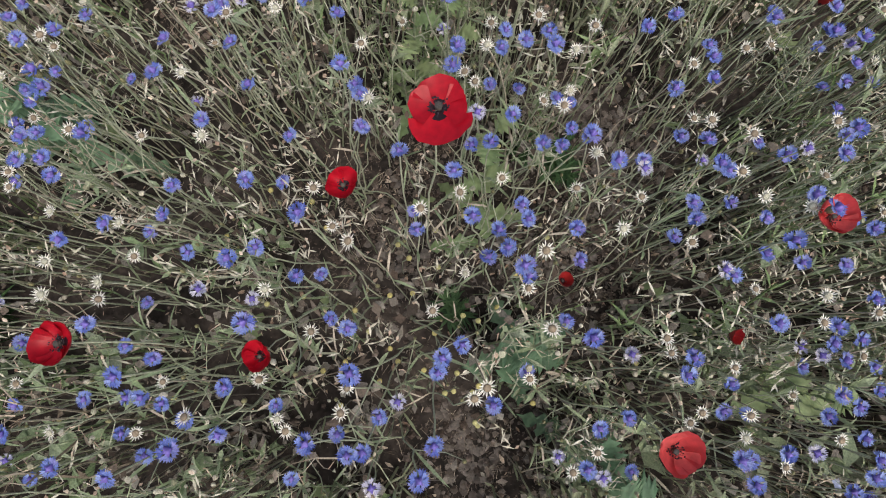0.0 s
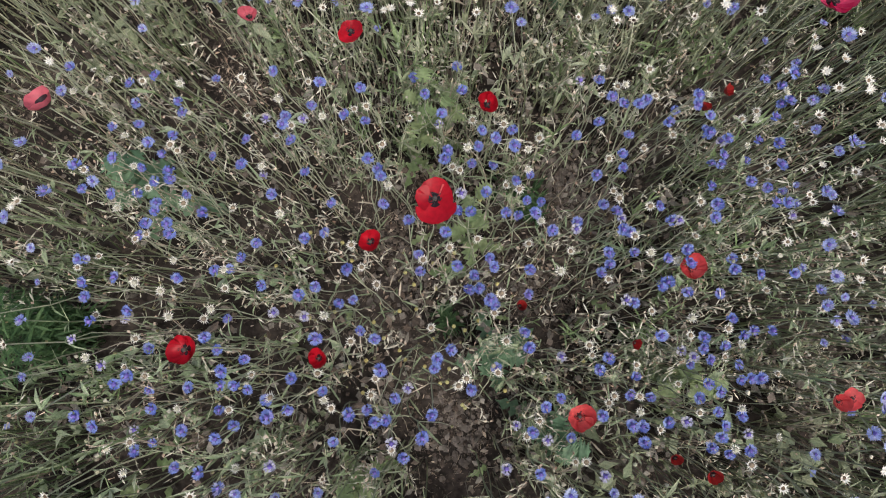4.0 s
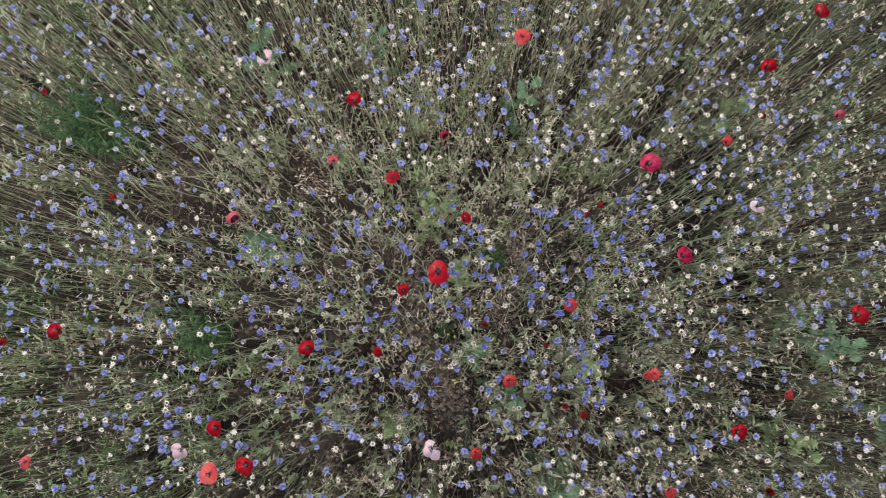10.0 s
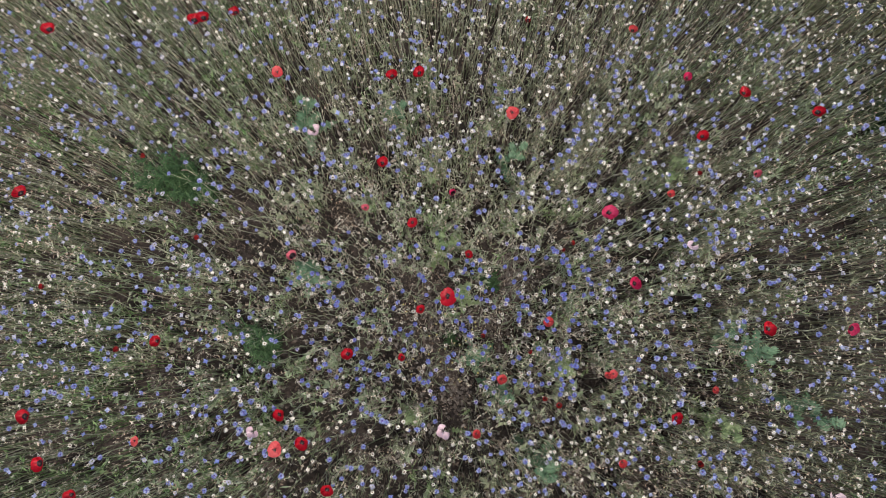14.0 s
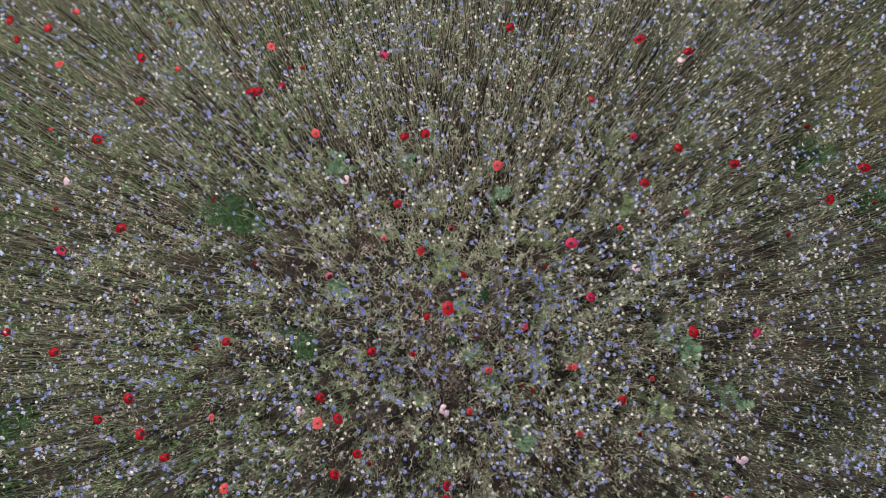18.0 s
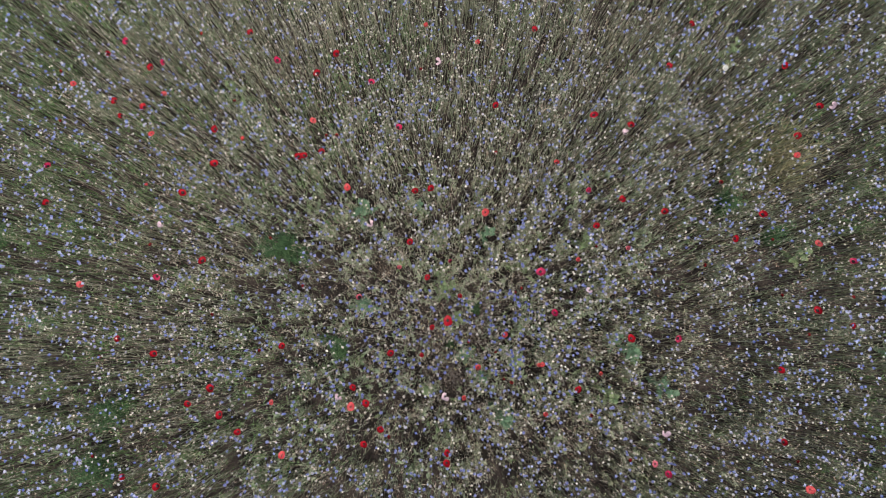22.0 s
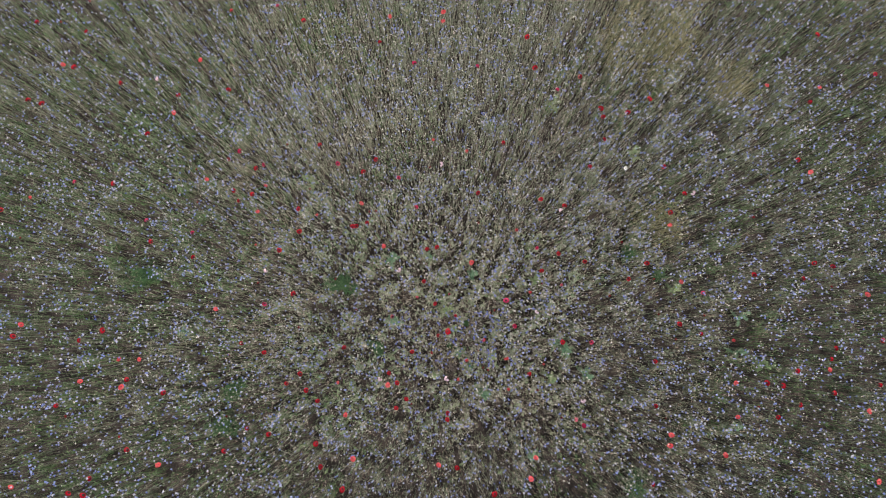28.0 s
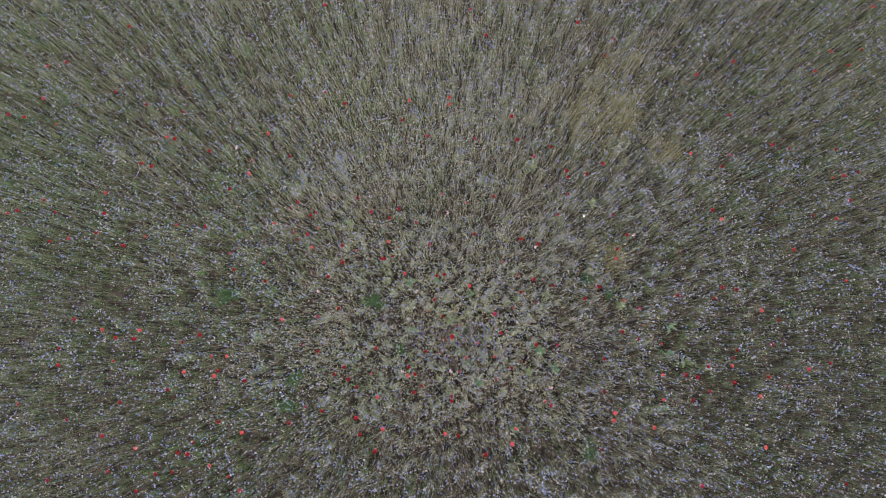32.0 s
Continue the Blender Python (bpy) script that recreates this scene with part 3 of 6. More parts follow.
def star_model(seed):
    """A spent cornflower head: cream bracts spread to a star round a brown seed cup, on a dry stem."""
    r = np.random.default_rng(seed)
    h, lean, way = 0.56, r.uniform(0.02, 0.09), r.uniform(0, 6.28)
    line = bend(h, lean, way, 8, wob=0.008, seed=seed)
    pale = seed % 3 == 0
    thing = empty("dry_flower_head", "spent cornflower head opened to a cream star on a dry stem" if pale else "cream star-shaped dry flower head with a brown centre", "dry flower", "dry heads in the meadow")
    part("stem", solid("stem", Shape().add(*tube(line, np.linspace(0.0018, 0.0010, 8), 5)), STRAW if seed % 2 else STEM), thing)
    for i in range(2):
        k = r.integers(1, 6)
        v, f = blade(line[k], r.uniform(0, 6.28), r.uniform(0.04, 0.08), r.uniform(0.003, 0.005), r.uniform(0.5, 1.2), r.uniform(0.2, 0.8), 4)
        part("leaf", solid("leaf", Shape().add(v, f), LEAF if i else STRAW), thing)
    tilt, top = r.uniform(0.0, 0.4), line[-1]
    v, f, m = bracts(seed, r.integers(13, 18), 0.0035, 0.0125, 0.003).arrays()
    v2, f2, m2 = bracts(seed + 50, 9, 0.0045, 0.0088, 0.0035).arrays()
    both = Shape().add(turned(v, tilt, way, top), f).add(turned(v2, tilt, way, top + (0, 0, 0.0008)), f2)
    part("bract_star", solid("bract_star", both, CREAM), thing)
    v, f = ball(0.0054, 0.0058, 4, 8, (0, 0, -0.001))
    part("seed_cup", solid("seed_cup", Shape().add(turned(v, tilt, way, top), f), BUD if pale else BROWN), thing)
    v, f = ball(0.004, 0.009, 4, 7, (0, 0, -0.009))
    part("scaly_cup", solid("scaly_cup", Shape().add(turned(v, tilt, way, top), f), SCALE_MAT), thing)
    thing["top"] = [float(a) for a in top]
    return thing


STARS = [star_model(s) for s in range(40, 47)]


def star_heads(places):
    for x, y, z in places:
        bring(STARS, x, y, z, rng.uniform(0, 6.28), rng.uniform(0.84, 1.05))


star_heads([
    (-.433, -.255, .450), (-.720, -.217, .437), (-.701, -.015, .573), (-.638, -.060, .457), (-.622, -.035, .571), (-.613, -.239, .561),
    (-.611, -.183, .551), (-.526, -.119, .540), (-.446, -.130, .470), (-.379, -.052, .540), (-.322, -.092, .597), (-.248, -.113, .443),
    (-.235, -.047, .584), (-.225, -.126, .480), (-.129, -.089, .582), (-.120, -.057, .590), (-.089, -.195, .569), (.044, -.072, .570),
    (.059, -.056, .595), (.135, -.053, .455), (.194, -.188, .460), (.206, -.142, .558), (.304, -.246, .432), (.326, -.014, .520),
    (.318, -.239, .470), (.379, -.100, .486), (.380, -.120, .439), (.422, -.130, .520), (.405, -.093, .571), (.425, -.035, .500),
])
star_heads([
    (.439, -.156, .580), (.527, -.126, .560), (.526, -.077, .464), (.590, -.196, .567), (.611, -.118, .564), (.619, -.019, .490),
    (.630, -.229, .546), (.674, -.049, .587), (.748, -.193, .442), (-.805, .179, .461), (-.769, .207, .445), (-.681, .068, .584),
    (-.679, .243, .465), (-.622, .127, .449), (-.619, .021, .544), (-.611, .134, .582), (-.598, .234, .575), (-.552, .066, .550),
    (-.545, .182, .560), (-.466, .130, .480), (-.496, .063, .510), (-.446, .079, .599), (-.425, .158, .600), (-.210, .064, .660),
    (-.176, .212, .574), (-.173, .015, .571), (-.167, .178, .475), (-.112, .122, .660), (-.027, .178, .595), (-.011, .043, .570),
])
star_heads([
    (.026, .207, .570), (.037, .107, .456), (.083, .222, .590), (.116, .072, .584), (.116, .101, .720), (.130, .017, .670),
    (.194, .218, .549), (.275, .198, .580), (.261, .162, .540), (.321, .007, .520), (.371, .147, .510), (.395, .222, .620),
    (.428, .191, .610), (.469, .170, .640), (.464, .079, .500), (.516, .062, .580), (.514, .027, .570), (.538, .231, .570),
    (.597, .041, .560), (.608, .009, .587), (.682, .199, .483), (.687, .119, .551), (.733, .210, .438), (-.748, .375, .562),
    (-.715, .309, .484), (-.673, .454, .552), (-.673, .368, .439), (-.653, .389, .542), (-.530, .401, .610), (-.536, .407, .630),
])
star_heads([
    (-.537, .305, .551), (-.432, .296, .550), (-.393, .480, .600), (-.363, .374, .590), (-.369, .483, .471), (-.307, .263, .640),
    (-.303, .460, .597), (-.174, .499, .590), (-.116, .429, .570), (-.098, .328, .610), (.033, .370, .600), (.050, .377, .556),
    (.065, .416, .590), (.143, .474, .570), (.144, .337, .580), (.171, .326, .590), (.193, .415, .580), (.210, .406, .464),
    (.216, .261, .580), (.208, .422, .630), (.365, .398, .570), (.380, .309, .580), (.396, .348, .490), (.437, .417, .580),
    (.455, .300, .550), (.535, .295, .610), (.557, .496, .445), (.663, .492, .556), (.687, .487, .571), (.738, .474, .434),
])
star_heads([
    (.751, .403, .484), (-.865, .602, .445), (-.715, .582, .555), (-.640, .574, .561), (-.545, .557, .589), (-.425, .582, .564),
    (-.336, .522, .587), (-.312, .635, .431), (-.251, .502, .543), (-.156, .527, .540), (-.065, .533, .452), (.083, .525, .464),
    (.354, .537, .576), (.364, .608, .557), (.387, .554, .584), (.398, .550, .600), (.465, .530, .588), (.473, .612, .545),
    (.582, .537, .580), (.695, .509, .558), (.752, .544, .579), (.760, .596, .569),
])
drop(STARS)


# ---------------------------------------------------------------- poppies
def petal(R, wide, form, seed, tip=0.0, fine=True, deep=2):
    """One broad ruffled petal; form: bowl, flat or cup."""
    r = np.random.default_rng(seed)
    nu, nv = (13, 8) if fine else (9, 6)
    u, v = np.meshgrid(np.linspace(-1, 1, nu), np.linspace(0.04, 1, nv))
    edge = 1 - 0.14 * np.abs(u) ** 3 + 0.05 * np.sin(4 * u + r.uniform(0, 6)) + 0.02 * np.sin(15 * u + r.uniform(0, 6)) + tip * (1 - np.abs(u)) * 0.3
    wave = 0.07 * np.sin(3.2 * u + r.uniform(0, 6)) + 0.018 * np.sin(9 * u + r.uniform(0, 6))
    if form == "flat":
        rad, up = v * edge, 0.10 * v + 0.16 * v ** 3 + wave * v ** 2
    elif form == "cup":
        rad, up = 0.76 * v ** 0.8 * (1 - 0.06 * v ** 4), 0.80 * v ** 1.3 * edge + wave * v ** 3
    else:
        rad, up = (0.93 * v - 0.10 * v ** 4) * edge, 0.10 * v + 0.58 * v ** 2.2 + wave * v ** 3
    a = u * wide * (0.55 + 0.45 * np.sqrt(v))
    p = np.stack([R * rad * np.cos(a), R * rad * np.sin(a), R * up], 2).reshape(-1, 3)
    f, m = [], []
    for i in range(nv - 1):
        for j in range(nu - 1):
            q = i * nu + j
            f += [(q, q + 1, q + nu + 1), (q, q + nu + 1, q + nu)]
            # black rows: the blotch, plus the cup's inner shade when coarse or deep
            m += [1 if i < deep and (deep > 2 or not fine or abs(j - nu // 2 + 0.5) < (6, 4.2)[i]) else 0] * 2
    return p, f, m


def poppy_model(tint, form, seed, far_out=False):
    """A poppy 0.62 m high and 66 mm wide: hairy stem, four petals, seed capsule with its rayed disc, ring of stamens."""
    r = np.random.default_rng(seed)
    words = {"red": "bright red poppy, dark centre,", "orange": "pale orange-red poppy", "magenta": "magenta-red poppy, blotched centre,",
             "pale": "pale pink poppy", "rose": "rose-pink poppy, dark centre,", "dark": "small dark red fading poppy", "white": "white poppy"}[tint]
    thing = empty("poppy", words + {"bowl": " open as a bowl", "flat": " opened flat", "cup": " still cupped", "side": " cupped and nodding", "long": " with one long petal"}[form] + " on thin stem", "flower", "poppies in the meadow")
    h, lean, way = 0.62, r.uniform(0.03, 0.12), r.uniform(0, 6.28)
    way = 0.0 if form in ("long", "side") else way
    line = bend(h, lean, way, 9, wob=0.006, seed=seed)
    part("stem", solid("stem", Shape().add(*tube(line, np.linspace(0.0021, 0.0014, 9), 5)), STEM), thing)
    for i in range(0 if far_out else 1):
        v, f = blade(line[1 + i], r.uniform(0, 6.28), r.uniform(0.08, 0.13), 0.028, 0.6, 0.7, 8, 0.2, 0.8, seed + i)
        part("leaf", solid("leaf", Shape().add(v, f), LOBED), thing)
    tilt, top = {"bowl": r.uniform(0.1, 0.6) if far_out else r.uniform(0.02, 0.2), "flat": r.uniform(0.0, 0.45) if far_out else r.uniform(0.0, 0.25), "cup": r.uniform(0.1, 0.45), "side": 0.36, "long": 0.05}[form], line[-1]
    base = Matrix.Translation(top) @ Euler((0, tilt, way)).to_matrix().to_4x4()
    for i in range(3 if tint == "pale" else 4):
        outer = i < 2
        # cupped rose and magenta petals get extra dark rows as painted inner shade
        v, f, m = petal((0.036 if outer else 0.032) * (1.13 if form == "long" and i == 1 else 0.98 if form == "long" else 1.1 if tint == "pale" else 1), (0.85 if tint == "pale" else 1.25) if outer else 1.05, {"long": "flat", "side": "cup"}.get(form, form), seed * 7 + i, 0.5 if outer and i else 0.0, not far_out, 4 if form in ("cup", "side") and tint in ("rose", "magenta") else 2)
        s = Shape().add(v, f, m if tint in ("red", "magenta", "dark", "rose") or form == "bowl" and tint == "orange" and seed % 2 else 0)
        part("petal", solid("petal", s, POPPY[tint], BLOTCH_AND_SHADE), thing, m=base @ Euler((0, 0.03 * i, i % 2 * np.pi + (0 if outer else np.pi / 2) + r.normal(0, 0.1))).to_matrix().to_4x4() @ Matrix.Translation((0, 0, 0.0012 if outer else 0.003)))
    v, f = ball(0.0042, 0.010, 5, 9, (0, 0, 0), 1.1)
    pod = part("capsule", solid("capsule", Shape().add(v, f), CAPSULE), thing, m=base @ Matrix.Translation((0, 0, 0.001)))
    w = np.arange(16) * np.pi / 8
    rr = np.where(np.arange(16) % 2, 0.0036, 0.0046)
    dv = np.concatenate([[(0, 0, 0.0122)], np.stack([rr * np.cos(w), rr * np.sin(w), 0 * w + 0.0106], 1)])
    if not far_out:
        part("stigma_disc", solid("stigma_disc", Shape().add(dv, [(0, 1 + j, 1 + (j + 1) % 16) for j in range(16)]), CAPSULE), pod, "rayed disc on the capsule")
    s = Shape()
    for i in range(12 if far_out else 24):
        a, d, u = r.uniform(0, 6.28), r.uniform(0.007, 0.0125), r.uniform(0.006, 0.013)
        p, q = np.array([0.004 * np.cos(a), 0.004 * np.sin(a), 0.001]), np.array([d * np.cos(a), d * np.sin(a), u])
        s.add(*needle([p, q], 0.0006))
        s.add(*ball(0.0014, 0.0026, 2, 4, q))
    tagged(part("stamen_ring", solid("stamen_ring", s, ANTHER), thing, m=base), "ring of blackish stamens", kind="stuff")
    thing["top"] = [float(a) for a in top]
    return thing


POPS = {}


def poppies(tint, places, shape="", spin=None):
    for x, y, z, wide in places:
        form = shape or "bowl" if wide > 0.062 else ("flat", "bowl", "cup", "bowl", "flat")[int(abs(x * 613 + y * 377)) % 5]
        if tint == "orange" and form == "bowl" and wide > 0.055:
            form = "flat"
        if tint == "dark":
            form = "cup"
        key = (tint, form, abs(x) > 1.9 or y > 1.7)
        if key not in POPS:
            POPS[key] = [poppy_model(tint, form, 100 + 13 * len(POPS) + k, key[2]) for k in range(2)]
        turn = rng.uniform(0, 6.28)
        bring(POPS[key], x, y, z, turn if spin is None else spin, wide / 0.066)


poppies("red", [
    (.613, -1.877, .635, .086), (-4.879, -1.872, .622, .087), (-5.069, -1.839, .637, .074), (-1.429, -1.819, .600, .086), (2.747, -1.764, .614, .064), (-4.793, -1.658, .647, .069),
    (.115, -1.544, .624, .072), (-1.715, -1.515, .660, .072), (-3.035, -1.321, .600, .075), (-4.346, -1.296, .608, .083), (-1.786, -1.217, .654, .085), (-2.435, -1.095, .627, .073),
    (-2.736, -1.016, .608, .065), (-.014, -.913, .612, .067), (4.515, -.894, .627, .069), (-.007, -.833, .601, .064), (-.714, -.758, .621, .066), (2.855, -.746, .600, .063),
    (4.839, -.730, .621, .068), (-5.335, -.709, .643, .068), (-1.794, -.661, .596, .064), (-.580, -.640, .590, .064), (5.313, -.579, .625, .083), (-3.892, -.541, .650, .080),
])
poppies("red", [
    (-1.953, -.515, .607, .076), (4.603, -.468, .650, .086), (4.389, -.437, .647, .084), (-2.232, -.426, .603, .064), (-.706, -.421, .599, .072), (-4.405, -.366, .640, .078),
    (1.128, -.312, .568, .064), (-.819, -.290, .609, .062), (-2.041, -.298, .617, .076), (4.837, -.279, .631, .075), (2.877, -.141, .615, .066), (5.338, -.113, .610, .064),
    (-.229, -.016, .597, .040), (-2.554, -.004, .609, .067), (-.499, -.000, .576, .066), (5.399, .029, .640, .068), (-1.448, .063, .589, .064), (-2.871, .123, .605, .066),
    (1.599, .126, .611, .076), (6.091, .136, .601, .082), (-5.127, .169, .610, .064), (-6.046, .229, .620, .080), (-.140, .224, .538, .050), (3.543, .235, .602, .063),
])
poppies("red", [
    (-4.787, .311, .656, .086), (3.260, .367, .599, .077), (.104, .498, .613, .045), (-.182, .665, .603, .049), (-2.179, .804, .629, .075),
    (-.341, .978, .608, .064), (2.548, 1.006, .660, .066), (5.058, 1.006, .606, .068), (4.344, 1.060, .648, .075), (1.335, 1.126, .615, .064), (5.490, 1.181, .629, .069),
    (5.235, 1.232, .618, .077), (2.843, 1.232, .616, .076), (1.953, 1.258, .627, .066), (-3.605, 1.329, .646, .063), (1.582, 1.373, .601, .069), (-.292, 1.433, .665, .064),
    (-2.405, 1.433, .617, .075), (-.152, 1.469, .625, .068), (-4.235, 1.559, .616, .069), (-2.121, 1.697, .641, .076), (-1.372, 1.774, .609, .073), (-1.315, 1.778, .625, .069),
])
poppies("red", [
    (-1.151, 1.821, .606, .067), (3.227, 1.974, .604, .077), (-6.397, 2.015, .654, .082), (-2.153, 2.040, .605, .069), (1.691, 2.069, .629, .068), (-2.998, 2.149, .652, .061),
    (1.350, 2.167, .641, .061), (3.434, 2.242, .649, .070), (-2.819, 2.249, .612, .077), (.447, 2.274, .601, .064), (-3.085, 2.305, .628, .068), (-4.829, 2.411, .633, .079),
    (-1.222, 2.588, .610, .075), (-2.787, 2.644, .613, .068), (3.165, 2.660, .620, .069), (2.080, 2.661, .607, .067), (5.146, 2.757, .621, .079), (-1.041, 2.761, .646, .071),
    (-3.196, 2.775, .618, .061), (-1.868, 2.994, .606, .070), (.822, 3.016, .627, .065), (2.301, 3.065, .646, .061), (-4.396, 3.155, .632, .073), (2.308, 3.414, .634, .070),
])
poppies("red", [
    (2.681, 3.484, .635, .078), (2.280, 3.558, .607, .087), (-5.981, 3.614, .644, .087), (5.402, 3.644, .634, .072), (-6.193, 3.678, .636, .077), (3.012, 3.705, .616, .083),
    (-3.998, 3.759, .614, .071), (-3.244, 3.833, .646, .070), (-4.857, 3.952, .620, .070), (1.990, 4.048, .629, .072), (-5.575, 4.201, .624, .085), (1.328, 4.205, .603, .084),
    (-1.012, 4.597, .627, .064), (1.220, 4.704, .609, .083), (5.616, 4.717, .642, .080), (-5.421, 4.762, .644, .069), (-6.177, 4.912, .653, .070), (-2.170, 4.945, .635, .083),
])
poppies("orange", [
    (-5.858, -1.769, .614, .064), (5.815, -1.750, .617, .069), (1.114, -1.697, .608, .071), (-.136, -1.508, .616, .063), (-3.905, -1.489, .639, .064), (-1.296, -1.430, .582, .072),
    (1.181, -1.417, .623, .060), (3.773, -1.401, .601, .067), (3.011, -1.266, .638, .069), (3.054, -1.134, .588, .069), (3.964, -.892, .626, .057), (-1.410, -.851, .605, .058),
    (5.799, -.825, .608, .068), (.829, -.505, .637, .053), (-4.492, -.466, .621, .071), (-.834, -.454, .609, .066), (3.972, -.437, .636, .063), (-5.073, -.389, .605, .062),
    (5.312, -.266, .606, .068), (.253, -.115, .691, .052), (-4.574, -.093, .583, .061), (-4.277, -.093, .614, .060), (3.995, .141, .604, .058), (.496, .158, .628, .055),
])
poppies("orange", [
    (-5.978, .386, .586, .071), (-3.262, .599, .604, .062), (5.960, .779, .610, .070), (3.313, .964, .626, .060), (.338, 1.249, .628, .066), (-.918, 1.492, .581, .058),
    (.990, 1.710, .637, .051), (3.206, 1.790, .613, .059), (-1.871, 1.936, .637, .051), (-2.750, 2.003, .583, .052), (-1.244, 2.114, .629, .057), (-6.002, 2.205, .625, .062),
    (-2.638, 2.372, .619, .062), (-3.494, 2.474, .624, .056), (5.310, 2.572, .636, .064), (.285, 2.899, .604, .060), (-.204, 3.071, .608, .057), (-4.052, 3.498, .604, .068),
    (5.616, 3.909, .581, .057), (4.818, 3.932, .589, .066), (-5.755, 4.251, .614, .060), (-3.717, 4.336, .590, .062), (-.059, 4.960, .612, .058), (-.872, 5.052, .583, .057),
])
poppies("orange", [
    (-.050, 5.108, .615, .070),
])
poppies("magenta", [
    (1.846, -.998, .626, .066), (1.993, .129, .645, .068), (.928, .348, .647, .066), (-2.581, .674, .611, .068), (.815, .707, .655, .085),
    (3.622, .806, .604, .069), (1.274, 1.453, .616, .055), (-3.661, 1.684, .603, .064), (-4.322, 1.863, .617, .064), (-.464, 2.059, .600, .069), (-5.400, 2.435, .610, .073),
    (-.715, 2.492, .623, .064), (-2.680, 2.705, .599, .060), (-1.602, 2.710, .622, .071), (-3.033, 2.901, .625, .070), (1.632, 3.834, .646, .067), (.448, 4.208, .632, .070),
    (-.485, 4.260, .635, .078), (-2.584, 5.207, .601, .068),
])
poppies("pale", [
    (1.855, -.670, .602, .070), (-.024, -.369, .595, .070), (-.945, -.370, .600, .060), (-2.576, 1.135, .604, .070), (-.695, 1.139, .635, .064), (1.628, 1.991, .630, .070),
    (3.562, 2.262, .638, .068), (-.092, 2.700, .621, .067), (-4.304, 3.996, .641, .073),
])
poppies("dark", [
    (-4.516, -1.136, .503, .046), (3.011, -.918, .507, .035), (1.560, -.902, .520, .038), (-3.064, -.873, .497, .039), (-5.294, -.873, .477, .043), (4.332, -.774, .483, .042),
    (-.506, -.718, .526, .037), (1.247, -.537, .529, .037), (.561, -.251, .520, .039), (.494, -.223, .500, .030), (-3.085, -.034, .494, .036), (.420, .013, .500, .030),
    (.177, .090, .500, .030), (3.234, .163, .471, .039), (-2.113, .345, .481, .038), (3.661, .494, .484, .042), (2.999, .506, .519, .035), (.605, .534, .500, .030),
    (.656, .578, .501, .034), (5.515, .901, .511, .042), (1.346, .948, .521, .035), (-2.713, .970, .497, .043), (2.970, 1.021, .499, .034), (-6.195, 1.644, .473, .039),
])
poppies("dark", [
    (.451, 1.850, .498, .040), (4.488, 1.929, .488, .048), (-1.136, 2.016, .499, .037), (-1.051, 2.025, .476, .042), (-3.653, 2.161, .502, .034), (-2.025, 2.353, .502, .040),
    (-3.706, 2.660, .490, .036), (-.257, 2.688, .471, .042), (-2.367, 3.024, .529, .041), (-5.914, 4.998, .507, .041), (-5.525, 5.349, .488, .039),
])
poppies("dark", [
    (-1.591, 1.016, .580, .036), (-1.289, .589, .560, .036), (-1.642, .018, .580, .040), (2.285, .774, .600, .042), (2.506, 1.543, .570, .045),
])
poppies("pale", [
    (1.253, .548, .600, .045),
])
poppies("white", [
    (2.606, 2.636, .610, .060),
])
poppies("orange", [
    (.135, -.375, .637, .045), (1.333, -.175, .560, .038), (-1.529, -.419, .570, .040), (-2.753, 1.512, .580, .040), (.792, -.103, .575, .038), (.826, -.098, .568, .042), (1.170, .827, .564, .045),
])
poppies("rose", [
    (-.441, .767, .489, .044), (1.612, .928, .600, .045), (1.753, -.925, .600, .050),
])
poppies("magenta", [
    (.027, .786, .720, .046),
], "cup")
poppies("red", [
    (-.003, .282, .680, .074),
], "long", 1.571)
poppies("rose", [
    (-.770, .476, .655, .070),
], "side", 2.3)


def poppy_far(tint_no, form, seed):
    s = Shape()
    s.add(*needle([(0, 0, 0), (0.02, 0.01, 0.35), (0.05, 0.01, 0.62)], 0.002), 0)
    for i in range(4):
        v, f, m = petal(0.034, 1.2, form, seed + i, fine=False)
        c, d = np.cos(i * 1.571), np.sin(i * 1.571)
        s.add(v @ np.array([[c, d, 0], [-d, c, 0], [0, 0, 1]]) + (0.05, 0.01, 0.62), f, np.where(np.asarray(m) == 1, 1, tint_no))
    return s


FAR_TINTS = ["red", "orange", "magenta", "pale", "dark", "white"]
FAR_SPOTS = []


def far_poppies(tint, places):
    FAR_SPOTS.append((tint, np.array(places)))


far_poppies("red", [
    (-5.75, -2.50, .66, .08), (-3.88, -2.47, .64, .09), (7.34, -2.37, .62, .08), (-7.35, -2.36, .60, .09), (-5.36, -2.28, .66, .08), (-5.07, -2.22, .63, .07),
    (-6.46, -1.48, .63, .09), (-7.08, -1.28, .64, .07), (-6.15, -.98, .65, .08), (6.39, -.57, .62, .07), (6.03, -.49, .66, .08), (-7.37, -.30, .62, .07),
    (7.15, -.16, .65, .07), (-7.39, .12, .65, .08), (-6.36, .30, .63, .07), (-7.13, .57, .66, .08), (6.29, .59, .61, .08), (6.70, 1.96, .63, .07),
    (-7.80, 2.17, .62, .08), (-6.90, 2.34, .61, .08), (7.60, 2.62, .62, .07), (7.14, 2.62, .63, .08), (-6.76, 2.66, .61, .08), (-8.50, 2.73, .62, .07),
])
